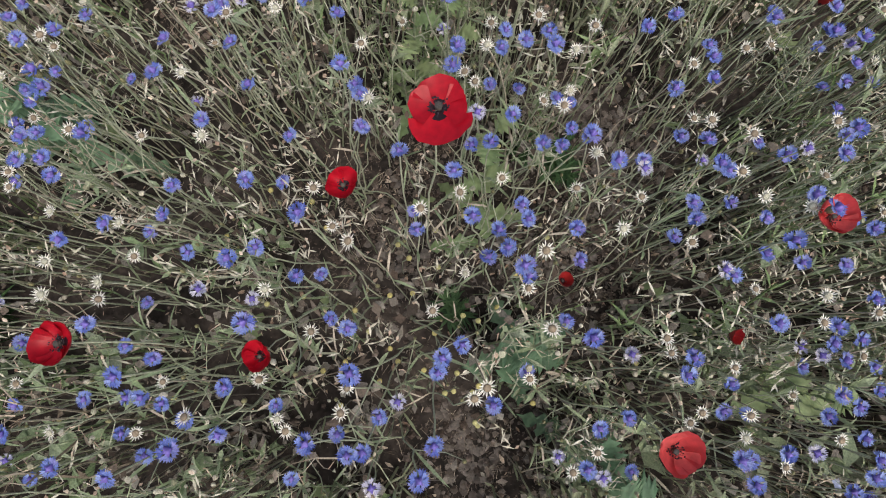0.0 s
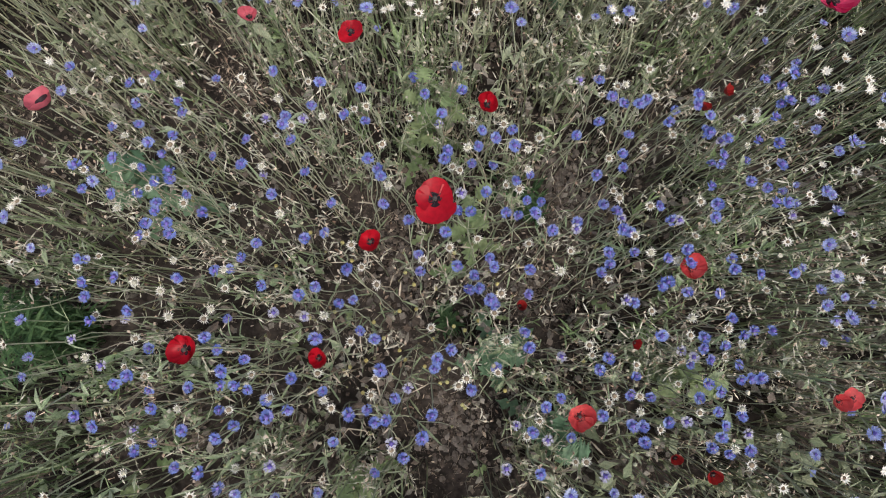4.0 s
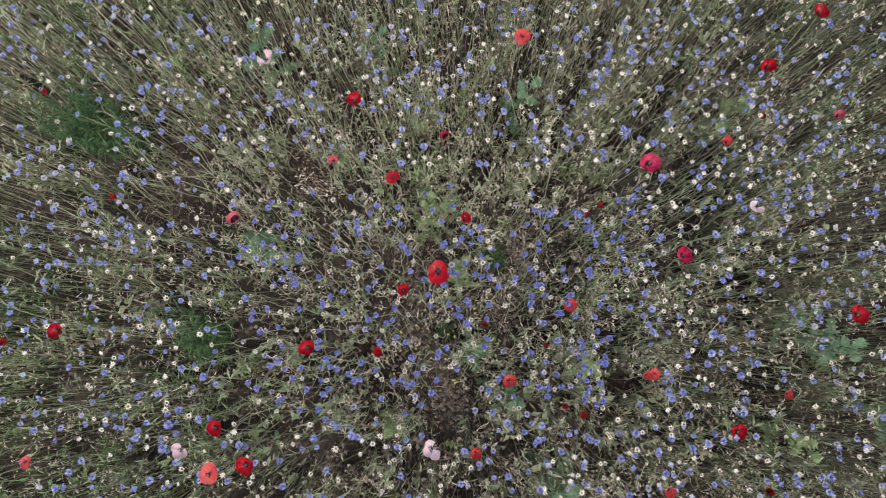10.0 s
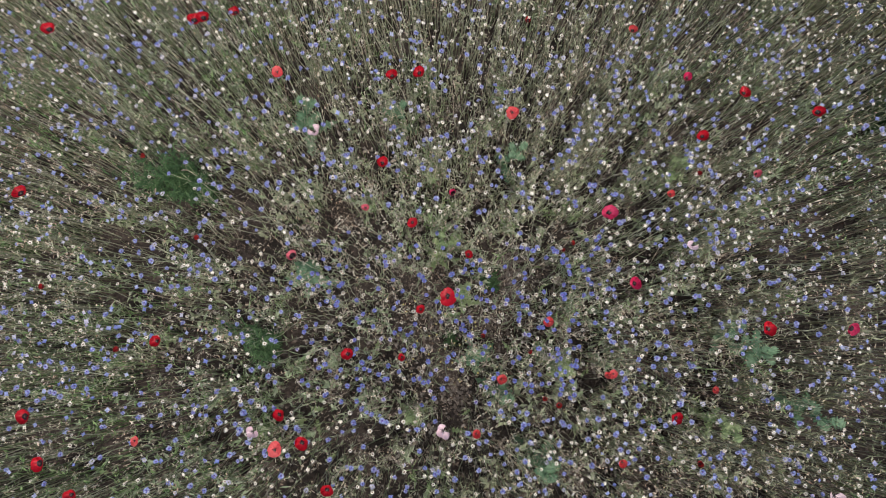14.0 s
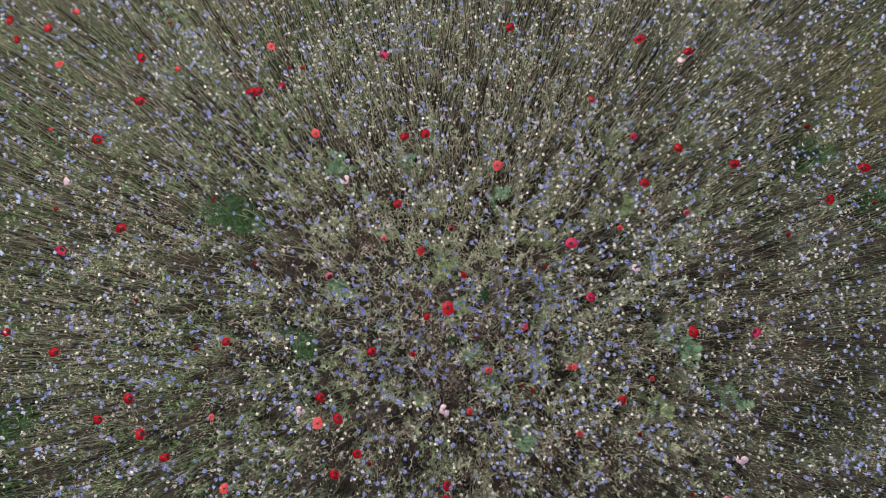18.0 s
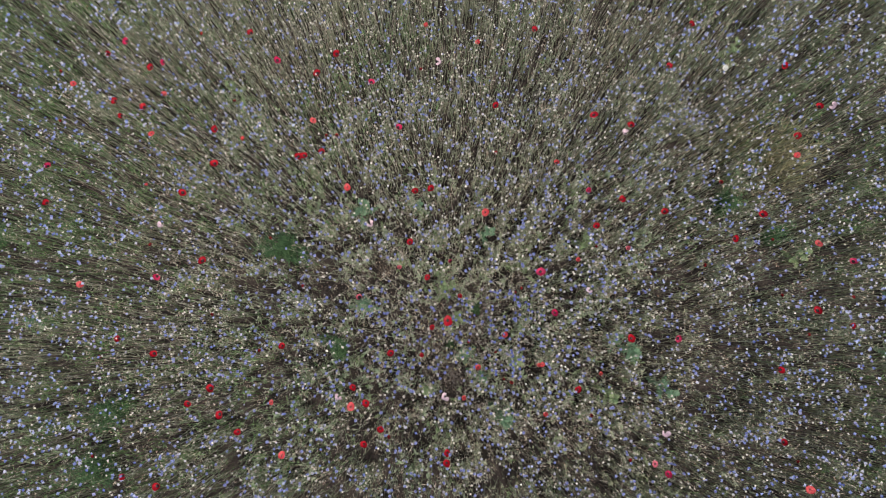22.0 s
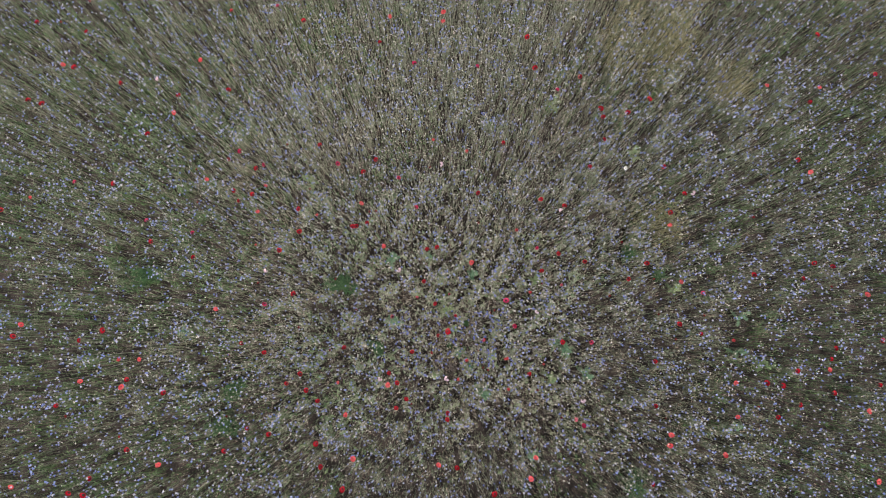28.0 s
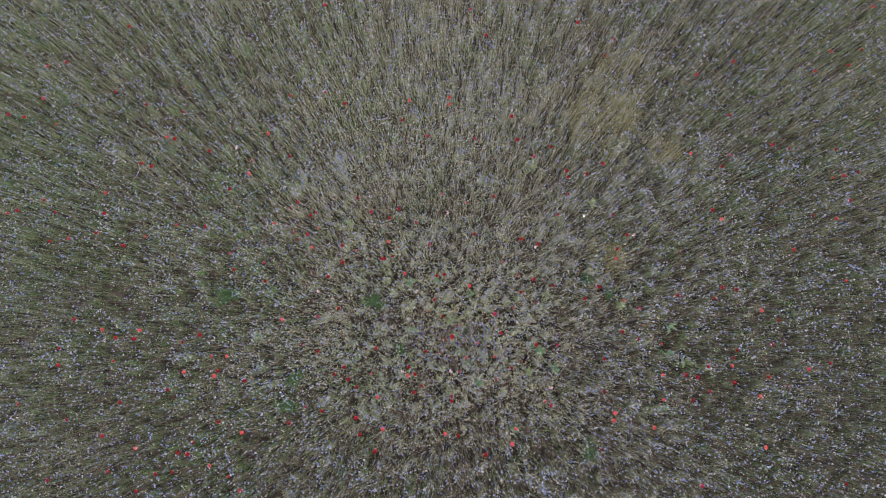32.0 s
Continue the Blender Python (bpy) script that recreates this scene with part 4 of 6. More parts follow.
far_poppies("red", [
    (-7.76, 2.74, .60, .08), (7.98, 2.94, .61, .07), (-8.02, 2.97, .65, .08), (7.83, 3.51, .65, .08), (8.13, 3.58, .62, .09), (7.79, 3.93, .66, .08),
    (6.78, 4.02, .65, .09), (6.49, 4.10, .61, .09), (-8.64, 4.72, .61, .08), (-8.90, 4.75, .64, .07), (-9.13, 4.96, .62, .07), (-6.83, 5.29, .60, .07),
    (-7.85, 5.88, .64, .07), (8.28, 5.88, .63, .08), (5.84, 5.96, .66, .09), (3.17, 5.97, .63, .08), (8.57, 6.20, .62, .08), (.81, 6.52, .62, .07),
    (-6.65, 6.60, .65, .07), (2.70, 6.81, .64, .08), (-2.67, 7.19, .64, .09),
])
far_poppies("orange", [
    (-4.07, -2.22, .63, .06), (-6.31, -2.18, .61, .06), (-4.41, -2.05, .59, .07), (-8.09, -1.03, .58, .06), (-6.35, -.23, .61, .06), (-6.68, .43, .61, .07),
    (7.67, 1.30, .63, .07), (-7.50, 2.14, .59, .07), (-8.75, 2.72, .62, .07), (-6.86, 3.08, .60, .07), (7.62, 3.45, .59, .07), (-8.04, 4.51, .59, .06),
    (-3.20, 5.12, .59, .06), (-8.24, 5.12, .61, .07), (7.49, 5.71, .63, .07), (-8.28, 5.85, .58, .07), (7.98, 6.14, .62, .06), (3.39, 6.39, .62, .06),
    (.49, 7.06, .58, .06), (8.89, 7.15, .61, .07),
])
far_poppies("magenta", [
    (4.63, -2.38, .63, .06), (6.86, -.34, .62, .08), (5.03, 5.66, .63, .06),
])
far_poppies("pale", [
    (8.18, 5.68, .62, .08),
])
far_poppies("dark", [
    (-7.69, 5.03, .52, .05),
])
for tint, at in FAR_SPOTS:
    k = FAR_TINTS.index(tint) + 2
    scatter("distant_poppies", [poppy_far(k, "bowl", 3), poppy_far(k, "flat", 9)], at[:, :2] - (0.05, 0.01), at[:, 2] / 0.62, [STEM, BLOTCH_AND_SHADE] + [POPPY[a] for a in FAR_TINTS],
            tint + " poppies scattered far out in the meadow", "poppies", lean=0.02)
for a in POPS.values():
    drop(a)


# ---------------------------------------------------------------- leafy plants
def leafy_plant(x, y, h, n, size, mat, seed, label):
    """A plant with broad lobed leaves round one stem."""
    r = np.random.default_rng(seed)
    gz = float(ground_z(np.array([[x, y]]))[0])
    thing = empty("leafy_plant", label, "plant")
    thing.location = (x, y, gz)
    line = bend(h, 0.05, r.uniform(0, 6.28), 6, wob=0.006, seed=seed)
    part("stem", solid("stem", Shape().add(*tube(line, np.linspace(0.004, 0.002, 6), 6)), LEAF), thing)
    for i in range(n):
        u = (i + 0.5) / n
        at = np.array([np.interp(u * h, line[:, 2], line[:, k]) for k in range(3)])
        v, f = blade(at, i * 2.4 + r.normal(0, 0.3), size * r.uniform(0.7, 1.2) * (1.15 - 0.6 * u), size * 0.34, 0.35 + 0.7 * u, r.uniform(0.3, 0.8), 11, 0.18, 0.75, seed + i)
        v[:, 2] += r.normal(0, 0.0022, len(v))
        part("leaf", solid("leaf", Shape().add(v, f), mat), thing)


leafy_plant(0.175, -0.02, 0.30, 11, 0.145, BLUEGREEN, 1, "blue-green leafy poppy plant with lobed leaves on bare soil")
leafy_plant(0.08, 0.31, 0.48, 9, 0.11, LOBED, 2, "pale green leafy stalk with lobed leaves below a poppy")
leafy_plant(-0.07, 0.58, 0.53, 12, 0.10, LOBED, 3, "tall pale green leafy stalk among stems")
leafy_plant(0.02, 0.62, 0.48, 9, 0.10, LOBED, 4, "tall pale green leafy stalk among stems")
leafy_plant(0.30, -0.20, 0.39, 10, 0.13, BLUEGREEN, 5, "green lobed-leaved plant beside an orange poppy")
leafy_plant(0.66, -0.11, 0.46, 10, 0.12, LOBED, 6, "yellow-green leafy plant among cornflowers")
leafy_plant(1.72, 0.03, 0.48, 12, 0.16, BLUEGREEN, 7, "large blue-green leafy plant below a red poppy")
leafy_plant(1.62, 0.10, 0.41, 9, 0.13, BLUEGREEN, 8, "blue-green leafy plant among stems")
leafy_plant(0.52, -0.59, 0.39, 12, 0.16, BLUEGREEN, 9, "blue-green lobed-leaved plant among dry stalks")
leafy_plant(-0.81, 0.445, 0.40, 15, 0.15, BLUEGREEN, 10, "bushy blue-green plant below a magenta poppy")
leafy_plant(-0.85, 1.36, 0.46, 10, 0.17, BLUEGREEN, 11, "blue-green lobed-leaved plant among stems")
leafy_plant(-0.20, -0.36, 0.46, 11, 0.11, LOBED, 12, "pale green leafy plant beside a pale pink poppy")
leafy_plant(0.33, 1.15, 0.51, 9, 0.13, BLUEGREEN, 13, "green leafy stalk below an orange poppy")
leafy_plant(-0.30, 1.42, 0.48, 9, 0.12, BLUEGREEN, 14, "green leafy stalk below a red poppy")
leafy_plant(1.32, 1.05, 0.53, 12, 0.14, LOBED, 15, "yellow-green leafy plant below a red poppy")
leafy_plant(1.5, -0.38, 0.48, 11, 0.14, LOBED, 16, "yellow-green leafy plant among dry stalks")
leafy_plant(2.0, -0.30, 0.48, 10, 0.16, BLUEGREEN, 17, "blue-green leafy plant among stems")
for i, (x, y) in enumerate([(4.35, 0.45), (4.6, -0.2), (4.25, -0.05), (2.9, 3.0), (-3.9, 0.3), (1.7, 3.8), (4.1, -1.1), (-2.1, 2.6), (1.2, -1.5), (3.4, 0.9)]):
    leafy_plant(x, y, 0.44, 10, 0.14, (BLUEGREEN, LOBED)[i % 2], 30 + i, "leafy green plant far out among the flowers")


def weed(x, y, wide, h, n, seed, label, mat=GREEN):
    """A dense bush of thread-like green leaves on many stems."""
    r = np.random.default_rng(seed)
    gz = float(ground_z(np.array([[x, y]]))[0])
    if h > 0.3:
        BUSHES.append((x, y, (0.9 if abs(x) < 2 else 0.5) * wide))
    thing = empty("green_weed", label, "weed")
    thing.location = (x, y, gz)
    stems, threads = Shape(), Shape()
    for i in range(n):
        a = r.uniform(0, 6.28)
        d = wide * (1.0 + 0.45 * np.sin(2 * a + seed) + 0.3 * np.sin(3 * a + 2 * seed)) * r.uniform(0, 1) ** 0.55
        p, q = np.array([0.4 * d * np.cos(a), 0.4 * d * np.sin(a), 0]), np.array([d * np.cos(a), d * np.sin(a), h * r.uniform(0.5, 1.05)])
        stems.add(*needle([p, (p + q) / 2, q], 0.0018))
        for k in range(15):
            at = p + (q - p) * r.uniform(0.3, 1.02)
            v, f = blade(at, r.uniform(0, 6.28), r.uniform(0.025, 0.06), r.uniform(0.005, 0.009), r.uniform(0, 0.8), r.uniform(0, 0.6), 2)
            threads.add(v, f)
    tagged(part("foliage", solid("foliage", threads, mat), thing), kind="stuff")
    tagged(part("stalkwork", solid("stalkwork", stems, mat), thing), kind="stuff")


weed(-1.53, 0.97, 0.18, 0.58, 120, 2, "dark green feathery weed rising among stems")
weed(-1.02, 0.06, 0.10, 0.52, 70, 3, "dark green feathery weed rising among stems")
weed(2.70, 1.40, 0.10, 0.52, 60, 4, "dark green feathery weed rising among stems")
weed(-3.04, -0.53, 0.15, 0.52, 76, 6, "dark green feathery weed rising among stems")
weed(-4.46, 1.08, 0.20, 0.57, 100, 7, "dark green feathery weed rising among stems")
weed(-3.18, -1.03, 0.18, 0.55, 91, 8, "dark green feathery weed rising among stems")
weed(2.61, -1.87, 0.16, 0.52, 60, 11, "dark green feathery weed rising among stems")
weed(3.14, 1.12, 0.10, 0.50, 40, 12, "dark green feathery weed rising among stems")
weed(0.26, 0.44, 0.07, 0.10, 16, 9, "low green weed on the bare soil")
weed(0.03, 0.07, 0.025, 0.05, 7, 10, "low green weed on the bare soil")


def grass_tuft(x, y, wide, h, n, seed):
    r = np.random.default_rng(seed)
    thing = empty("dry_grass_tuft", "tuft of tall straw-yellow dry grass", "grass", "yellow grass tufts")
    thing.location = (x, y, float(ground_z(np.array([[x, y]]))[0]))
    s, ears = Shape(), Shape()
    for i in range(n):
        a, d, b = r.uniform(0, 6.28), wide * r.uniform(0, 1) ** 0.5, r.uniform(0, 6.28)
        p = np.array([d * np.cos(a), d * np.sin(a), 0])
        q = p + (0.05 * np.cos(b), 0.05 * np.sin(b), h * r.uniform(0.7, 1.1))
        s.add(*needle([p, (p + q) / 2 + (0.01, 0, 0.02), q], 0.0022))
        v, f = blade((p + q) / 2, b, r.uniform(0.08, 0.16), 0.005, 1.2, 0.3, 3)
        s.add(v, f)
        ears.add(*needle([q, q + (0.02 * np.cos(b), 0.02 * np.sin(b), 0.03), q + (0.04 * np.cos(b), 0.04 * np.sin(b), 0.06)], 0.0035))
    part("tuft", solid("tuft", s, YELLOW), thing)
    tagged(part("seed_plume", solid("seed_plume", ears, YELLOW), thing), kind="stuff")


for i in range(48):
    u = rng.normal(0, 1, 2)
    x, y, w = ((3.2, 4.9, 0.4), (3.6, 5.4, 0.45), (4.2, 4.0, 0.2), (2.9, 4.4, 0.3), (3.2, 1.85, 0.17), (3.4, 5.0, 0.5))[i % 6]
    grass_tuft(x + w * u[0], y + w * u[1], 0.24, 0.72, 30, i)


# ---------------------------------------------------------------- low button heads
def button_model(seed):
    r = np.random.default_rng(seed)
    thing = empty("button_flower", "small yellow-green button flower on a short stem over soil", "flower", "button flowers on the soil")
    line = bend(0.2, 0.03, r.uniform(0, 6.28), 5, wob=0.004, seed=seed)
    part("stem", solid("stem", Shape().add(*tube(line, [0.0011] * 5, 4)), STEM), thing)
    part("button", solid("button", Shape().add(*ball(0.0058, 0.006, 5, 9, line[-1] - (0, 0, 0.002))), BUTTON), thing)
    thing["top"] = [float(a) for a in line[-1]]
    return thing


BUTTONS = [button_model(s) for s in range(3)]
for i in range(46):
    bring(BUTTONS, rng.normal(-0.01, 0.17), rng.normal(0.10, 0.15), rng.uniform(0.1, 0.3), rng.uniform(0, 6.28), 1.0)
drop(BUTTONS)


# ---------------------------------------------------------------- the meadow between and beyond
NEAR = (-0.80, 0.80, -0.27, 0.72)
MID = (-2.0, 2.0, -1.05, 1.85)


def mid_corn(seed):
    r = np.random.default_rng(seed)
    s = Shape()
    h, way, lean = r.uniform(0.46, 0.64), r.uniform(0, 6.28), r.uniform(0.01, 0.08)
    line = bend(h, lean, way, 5, wob=0.009, seed=seed)
    s.add(*tube(line, np.linspace(0.0025, 0.0016, 5), 3), 0)
    for i in range(3):
        k = r.integers(1, 4)
        s.add(*blade(line[k], r.uniform(0, 6.28), r.uniform(0.04, 0.09), r.uniform(0.003, 0.006), r.uniform(0.8, 1.3), r.uniform(0.1, 0.5), 2), 1)
    k = 3
    a = r.uniform(0, 6.28)
    tip = line[k] + (0.06 * np.cos(a), 0.06 * np.sin(a), r.uniform(0.02, 0.10))
    s.add(*needle([line[k], tip], 0.0013), 0)
    s.add(*ball(0.004, 0.011, 2, 4, tip), 4)
    tilt, n = r.uniform(0, 0.5), 9
    v, f = ball(0.0052, 0.013, 2, 5)
    s.add(turned(v, tilt, way, line[-1] - (0, 0, 0.008)), f, 4)
    for i in range(n):
        a = 2 * np.pi * i / n + r.normal(0, 0.1)
        L, w, u = r.uniform(0.0125, 0.017), 0.0055, r.uniform(0.001, 0.008)
        d, q = np.array([np.cos(a), np.sin(a), 0]), np.array([-np.sin(a), np.cos(a), 0])
        v = [(0, 0, 0), d * L * 0.8 - q * w + (0, 0, u), d * L * 0.72 - q * w * 0.3 + (0, 0, u * 0.5), d * L + (0, 0, u), d * L * 0.72 + q * w * 0.3 + (0, 0, u * 0.5), d * L * 0.8 + q * w + (0, 0, u)]
        s.add(turned(v, tilt, way, line[-1]), [(0, 1, 2), (0, 2, 3), (0, 3, 4), (0, 4, 5)], 2)
    v, f = ball(0.0044, 0.008, 2, 5)
    s.add(turned(v, tilt, way, line[-1]), f, 3)
    s.top = line[-1]
    return s


def mid_star(seed):
    r = np.random.default_rng(seed)
    s = Shape()
    h, way, lean = r.uniform(0.44, 0.62), r.uniform(0, 6.28), r.uniform(0.01, 0.08)
    line = bend(h, lean, way, 5, wob=0.009, seed=seed)
    s.add(*tube(line, np.linspace(0.0024, 0.0015, 5), 3), 0)
    for i in range(3):
        k = r.integers(1, 4)
        s.add(*blade(line[k], r.uniform(0, 6.28), r.uniform(0.04, 0.08), 0.004, r.uniform(0.6, 1.2), r.uniform(0.1, 0.8), 2), 1)
    tilt, n = r.uniform(0, 0.5), 11
    for i in range(n):
        a = 2 * np.pi * i / n + r.normal(0, 0.08)
        L, w, u = r.uniform(0.0104, 0.0136), 0.0027, r.uniform(0.001, 0.005)
        d, q = np.array([np.cos(a), np.sin(a), 0]), np.array([-np.sin(a), np.cos(a), 0])
        s.add(turned([d * 0.003 - q * w, d * 0.003 + q * w, d * L + (0, 0, u)], tilt, way, line[-1]), [(0, 1, 2)], 2)
    v, f = ball(0.0048, 0.005, 2, 6, (0, 0, -0.0025))
    s.add(turned(v, tilt, way, line[-1]), f, 3 if seed % 4 else 2)
    s.top = line[-1]
    return s


def far_head(r, n, R, up):
    w = np.arange(2 * n) * np.pi / n
    rr = np.where(np.arange(2 * n) % 2, 0.62 * R, R) * r.uniform(0.88, 1.1, 2 * n)
    v = np.concatenate([[(0, 0, 0)], np.stack([rr * np.cos(w), rr * np.sin(w), up * r.uniform(0.6, 1.2, 2 * n)], 1)])
    return v, [(0, 1 + j, 1 + (j + 1) % (2 * n)) for j in range(2 * n)]


def far_flower(seed, R, up, centre):
    r = np.random.default_rng(seed)
    s = Shape()
    h, way, lean = r.uniform(0.42, 0.66), r.uniform(0, 6.28), r.uniform(0.01, 0.08)
    top = bend(h, lean, way, 3, seed=seed)[-1]
    s.add(*needle([(0, 0, 0), top], 0.0028), 0)
    if not centre:
        s.add(*sliver(top * r.uniform(0.4, 0.7), r.uniform(0, 6.28), 0.06, 0.008, r.uniform(0.6, 1.2)), 1)
    v, f = far_head(r, 4 if R < 0.0155 else 3, R, up)
    s.add(turned(v, r.uniform(0, 0.5), way, top), f, 2)
    if centre:
        w = np.arange(3) * 2.094
        v = np.concatenate([[(0, 0, 0.004)], np.stack([centre * np.cos(w), centre * np.sin(w), 0 * w + 0.0015], 1)])
        s.add(v + top, [(0, 1, 2), (0, 2, 3), (0, 3, 1)], 3)
    return s


def flakes(s, r, top, n, m, spread, low, size=1.0):
    """Curled dry flakes and seed heads about the upper end of a stem."""
    for i in range(n):
        at = top * (1 - low * r.uniform(0, 1) ** 1.5) + r.normal(0, spread, 3) * (1, 1, 0.6)
        s.add(*sliver(at, r.uniform(0, 6.28), size * r.uniform(0.010, 0.028), size * r.uniform(0.005, 0.011), r.uniform(-0.5, 0.9)), m)


def far_stalk(seed, leaves, tips):
    """A far stem: leaves on its lower part, dry flakes at its top."""
    r = np.random.default_rng(seed)
    s = Shape()
    top = bend(r.uniform(0.33, 0.52), r.uniform(0.0, 0.06), r.uniform(0, 6.28), 3, seed=seed)[-1]
    s.add(*needle([(0, 0, 0), top], 0.0030), 0)
    for i in range(leaves):
        s.add(*sliver(top * r.uniform(0.35, 0.85), r.uniform(0, 6.28), r.uniform(0.03, 0.06), r.uniform(0.005, 0.009), r.uniform(0.4, 1.2)), 1)
    flakes(s, r, top, tips, 2, 0.020, 0.25, 0.82)
    return s


def sprig(seed):
    """A thin stem that ends in a tangle of short crooked dry twigs and flakes."""
    r = np.random.default_rng(seed)
    s = Shape()
    top = bend(r.uniform(0.26, 0.52), r.uniform(0.0, 0.03), r.uniform(0, 6.28), 3, seed=seed)[-1]
    s.add(*needle([(0, 0, 0), top], 0.0016), 0)
    for i in range(4):
        at = top * (1 - 0.3 * r.uniform(0, 1))
        a = r.uniform(0, 6.28)
        for k in range(2):
            L, rise = r.uniform(0.014, 0.032), r.uniform(-0.2, 0.9)
            s.add(*sliver(at, a, L, r.uniform(0.0026, 0.0042), rise), 1)
            at = at + L * np.array([np.cos(a) * np.cos(rise), np.sin(a) * np.cos(rise), np.sin(rise)])
            a += r.normal(0, 1.1)
        if i % 2:
            s.add(*sliver(at, r.uniform(0, 6.28), r.uniform(0.007, 0.013), r.uniform(0.005, 0.008), r.uniform(-0.3, 0.8)), 2)
    return s


def stalk(seed, k, branches, leaves, bits=0):
    """A flowerless kinked stem with short side shoots, narrow leaves below, buds and curled dry bits above."""
    r = np.random.default_rng(seed)
    s = Shape()
    h = r.uniform(0.33, 0.54)
    line = bend(h, r.uniform(0.0, 0.05), r.uniform(0, 6.28), k, wob=0.013, seed=seed)
    if k > 3:
        for a in range(k - 1):     # each length between two knots has its own tint
            s.add(*tube(line[a:a + 2], np.linspace(0.0031, 0.0016, k)[a:a + 2], 3), 0)
    else:
        s.add(*needle(line, 0.0026), 0)
    for i in range(branches):
        p = line[r.integers(max(1, k // 2), k)]
        a, u, d = r.uniform(0, 6.28), r.uniform(0.01, 0.07), r.uniform(0.012, 0.055)
        q = p + (d * np.cos(a), d * np.sin(a), u)
        e = (p + q) / 2 + r.normal(0, 0.008, 3)
        s.add(*needle([p, e, q], 0.0012), 0)
        s.add(*blade(e + (q - e) * r.uniform(-0.5, 0.9), r.uniform(0, 6.28), r.uniform(0.010, 0.028), r.uniform(0.003, 0.007), r.uniform(-0.4, 1.2), r.uniform(-0.3, 0.8), 1, 0.5), (1, 3)[r.integers(0, 2)] if bits else 1)
        if r.uniform() < 0.4:
            s.add(*ball(r.uniform(0.0026, 0.0044), 0.010, 2, 3, q - (0, 0, 0.004)), 2)
        elif r.uniform() < 0.6:
            v, f = ball(r.uniform(0.0040, 0.0062), 0.008, 3, 6, (0, 0, -0.003))
            s.add(turned(v * r.uniform(0.8, 1.2, (len(v), 1)), r.uniform(0, 0.8), a, q), f, 2)
    for i in range(bits):
        p = line[r.integers(max(1, k // 2), k)] + r.normal(0, 0.010, 3)
        s.add(*blade(p, r.uniform(0, 6.28), r.uniform(0.008, 0.024), r.uniform(0.003, 0.007), r.uniform(-0.6, 1.0), r.uniform(-0.6, 1.0), 1, 0.6), 3)
    for i in range(leaves):
        p = line[r.integers(1, k)]
        s.add(*blade(p, r.uniform(0, 6.28), r.uniform(0.025, 0.06), r.uniform(0.005, 0.011), r.uniform(0.5, 1.3), r.uniform(-0.1, 0.6), 2), 1)
    return s


def withered(seed):
    """Low withered growth: a short bent stem with crumpled brown leaves and bits."""
    r = np.random.default_rng(seed)
    s = Shape()
    top = bend(r.uniform(0.10, 0.30), r.uniform(0.02, 0.10), r.uniform(0, 6.28), 3, seed=seed)[-1]
    s.add(*needle([(0, 0, 0), top * 0.5 + r.normal(0, 0.012, 3), top], 0.0015), 0)
    for i in range(6):
        at = top * r.uniform(0.15, 1.0) + r.normal(0, 0.012, 3) * (1, 1, 0.4)
        s.add(*blade(at, r.uniform(0, 6.28), r.uniform(0.012, 0.034), r.uniform(0.006, 0.015), r.uniform(-0.5, 0.9), r.uniform(-0.6, 1.0), 2, r.uniform(-0.6, 0.6), 0.5, seed + i), 1 + i % 2)
    return s


def leaf_clump(seed):
    """A low plant with a few soft, broad, lobed leaves."""
    r = np.random.default_rng(seed)
    s = Shape()
    line = bend(r.uniform(0.16, 0.40), r.uniform(0.01, 0.05), r.uniform(0, 6.28), 3, wob=0.008, seed=seed)
    s.add(*needle(line, 0.0018), 0)
    for i in range(8):
        u = r.uniform(0.25, 1.0)
        p = np.array([np.interp(u, np.linspace(0, 1, 3), line[:, k]) for k in range(3)])
        s.add(*blade(p, r.uniform(0, 6.28), r.uniform(0.022, 0.052), r.uniform(0.009, 0.019), r.uniform(0.0, 0.9), r.uniform(0, 0.7), 3, r.uniform(0.1, 0.4), 0.6, seed + i), 0)
    return s


RING_BLUE, RING_CREAM = [], []      # heads that stand just round the middle
RING_BLUE.extend([
    (-1.24, -.27, .45), (-1.16, -.37, .55), (-1.14, -.31, .55), (-1.08, -.41, .41), (-1.07, -.35, .50), (-1.05, -.30, .42),
    (-1.03, -.25, .54), (-1.00, -.36, .63), (-.99, -.32, .55), (-.99, -.28, .62), (-.91, -.27, .55), (-.85, -.26, .59),
    (-.78, -.35, .62), (-.76, -.39, .45), (-.54, -.40, .44), (-.48, -.39, .45), (-.46, -.33, .61), (-.41, -.29, .51),
    (-.37, -.29, .62), (-.35, -.32, .43), (-.32, -.32, .60), (-.30, -.33, .59), (-.24, -.29, .52), (-.20, -.39, .43),
    (-.15, -.36, .61), (-.02, -.40, .44), (.10, -.39, .52), (.18, -.39, .44), (.22, -.41, .42), (.24, -.33, .42),
])
RING_BLUE.extend([
    (.26, -.28, .57), (.29, -.32, .44), (.33, -.32, .54), (.36, -.29, .52), (.37, -.34, .60), (.38, -.38, .45),
    (.39, -.29, .58), (.42, -.36, .43), (.49, -.32, .58), (.50, -.35, .41), (.57, -.34, .59), (.61, -.36, .52),
    (.72, -.34, .45), (.73, -.31, .62), (.83, -.39, .55), (.83, -.30, .54), (.89, -.34, .54), (.94, -.25, .59),
    (.95, -.37, .59), (.95, -.30, .51), (1.00, -.35, .61), (1.07, -.33, .51), (1.08, -.35, .55), (1.23, -.34, .51),
    (-1.18, -.02, .40), (-1.11, -.02, .43), (-1.09, -.19, .43), (-1.06, -.17, .58), (-1.00, -.16, .40), (-.98, -.08, .57),
])
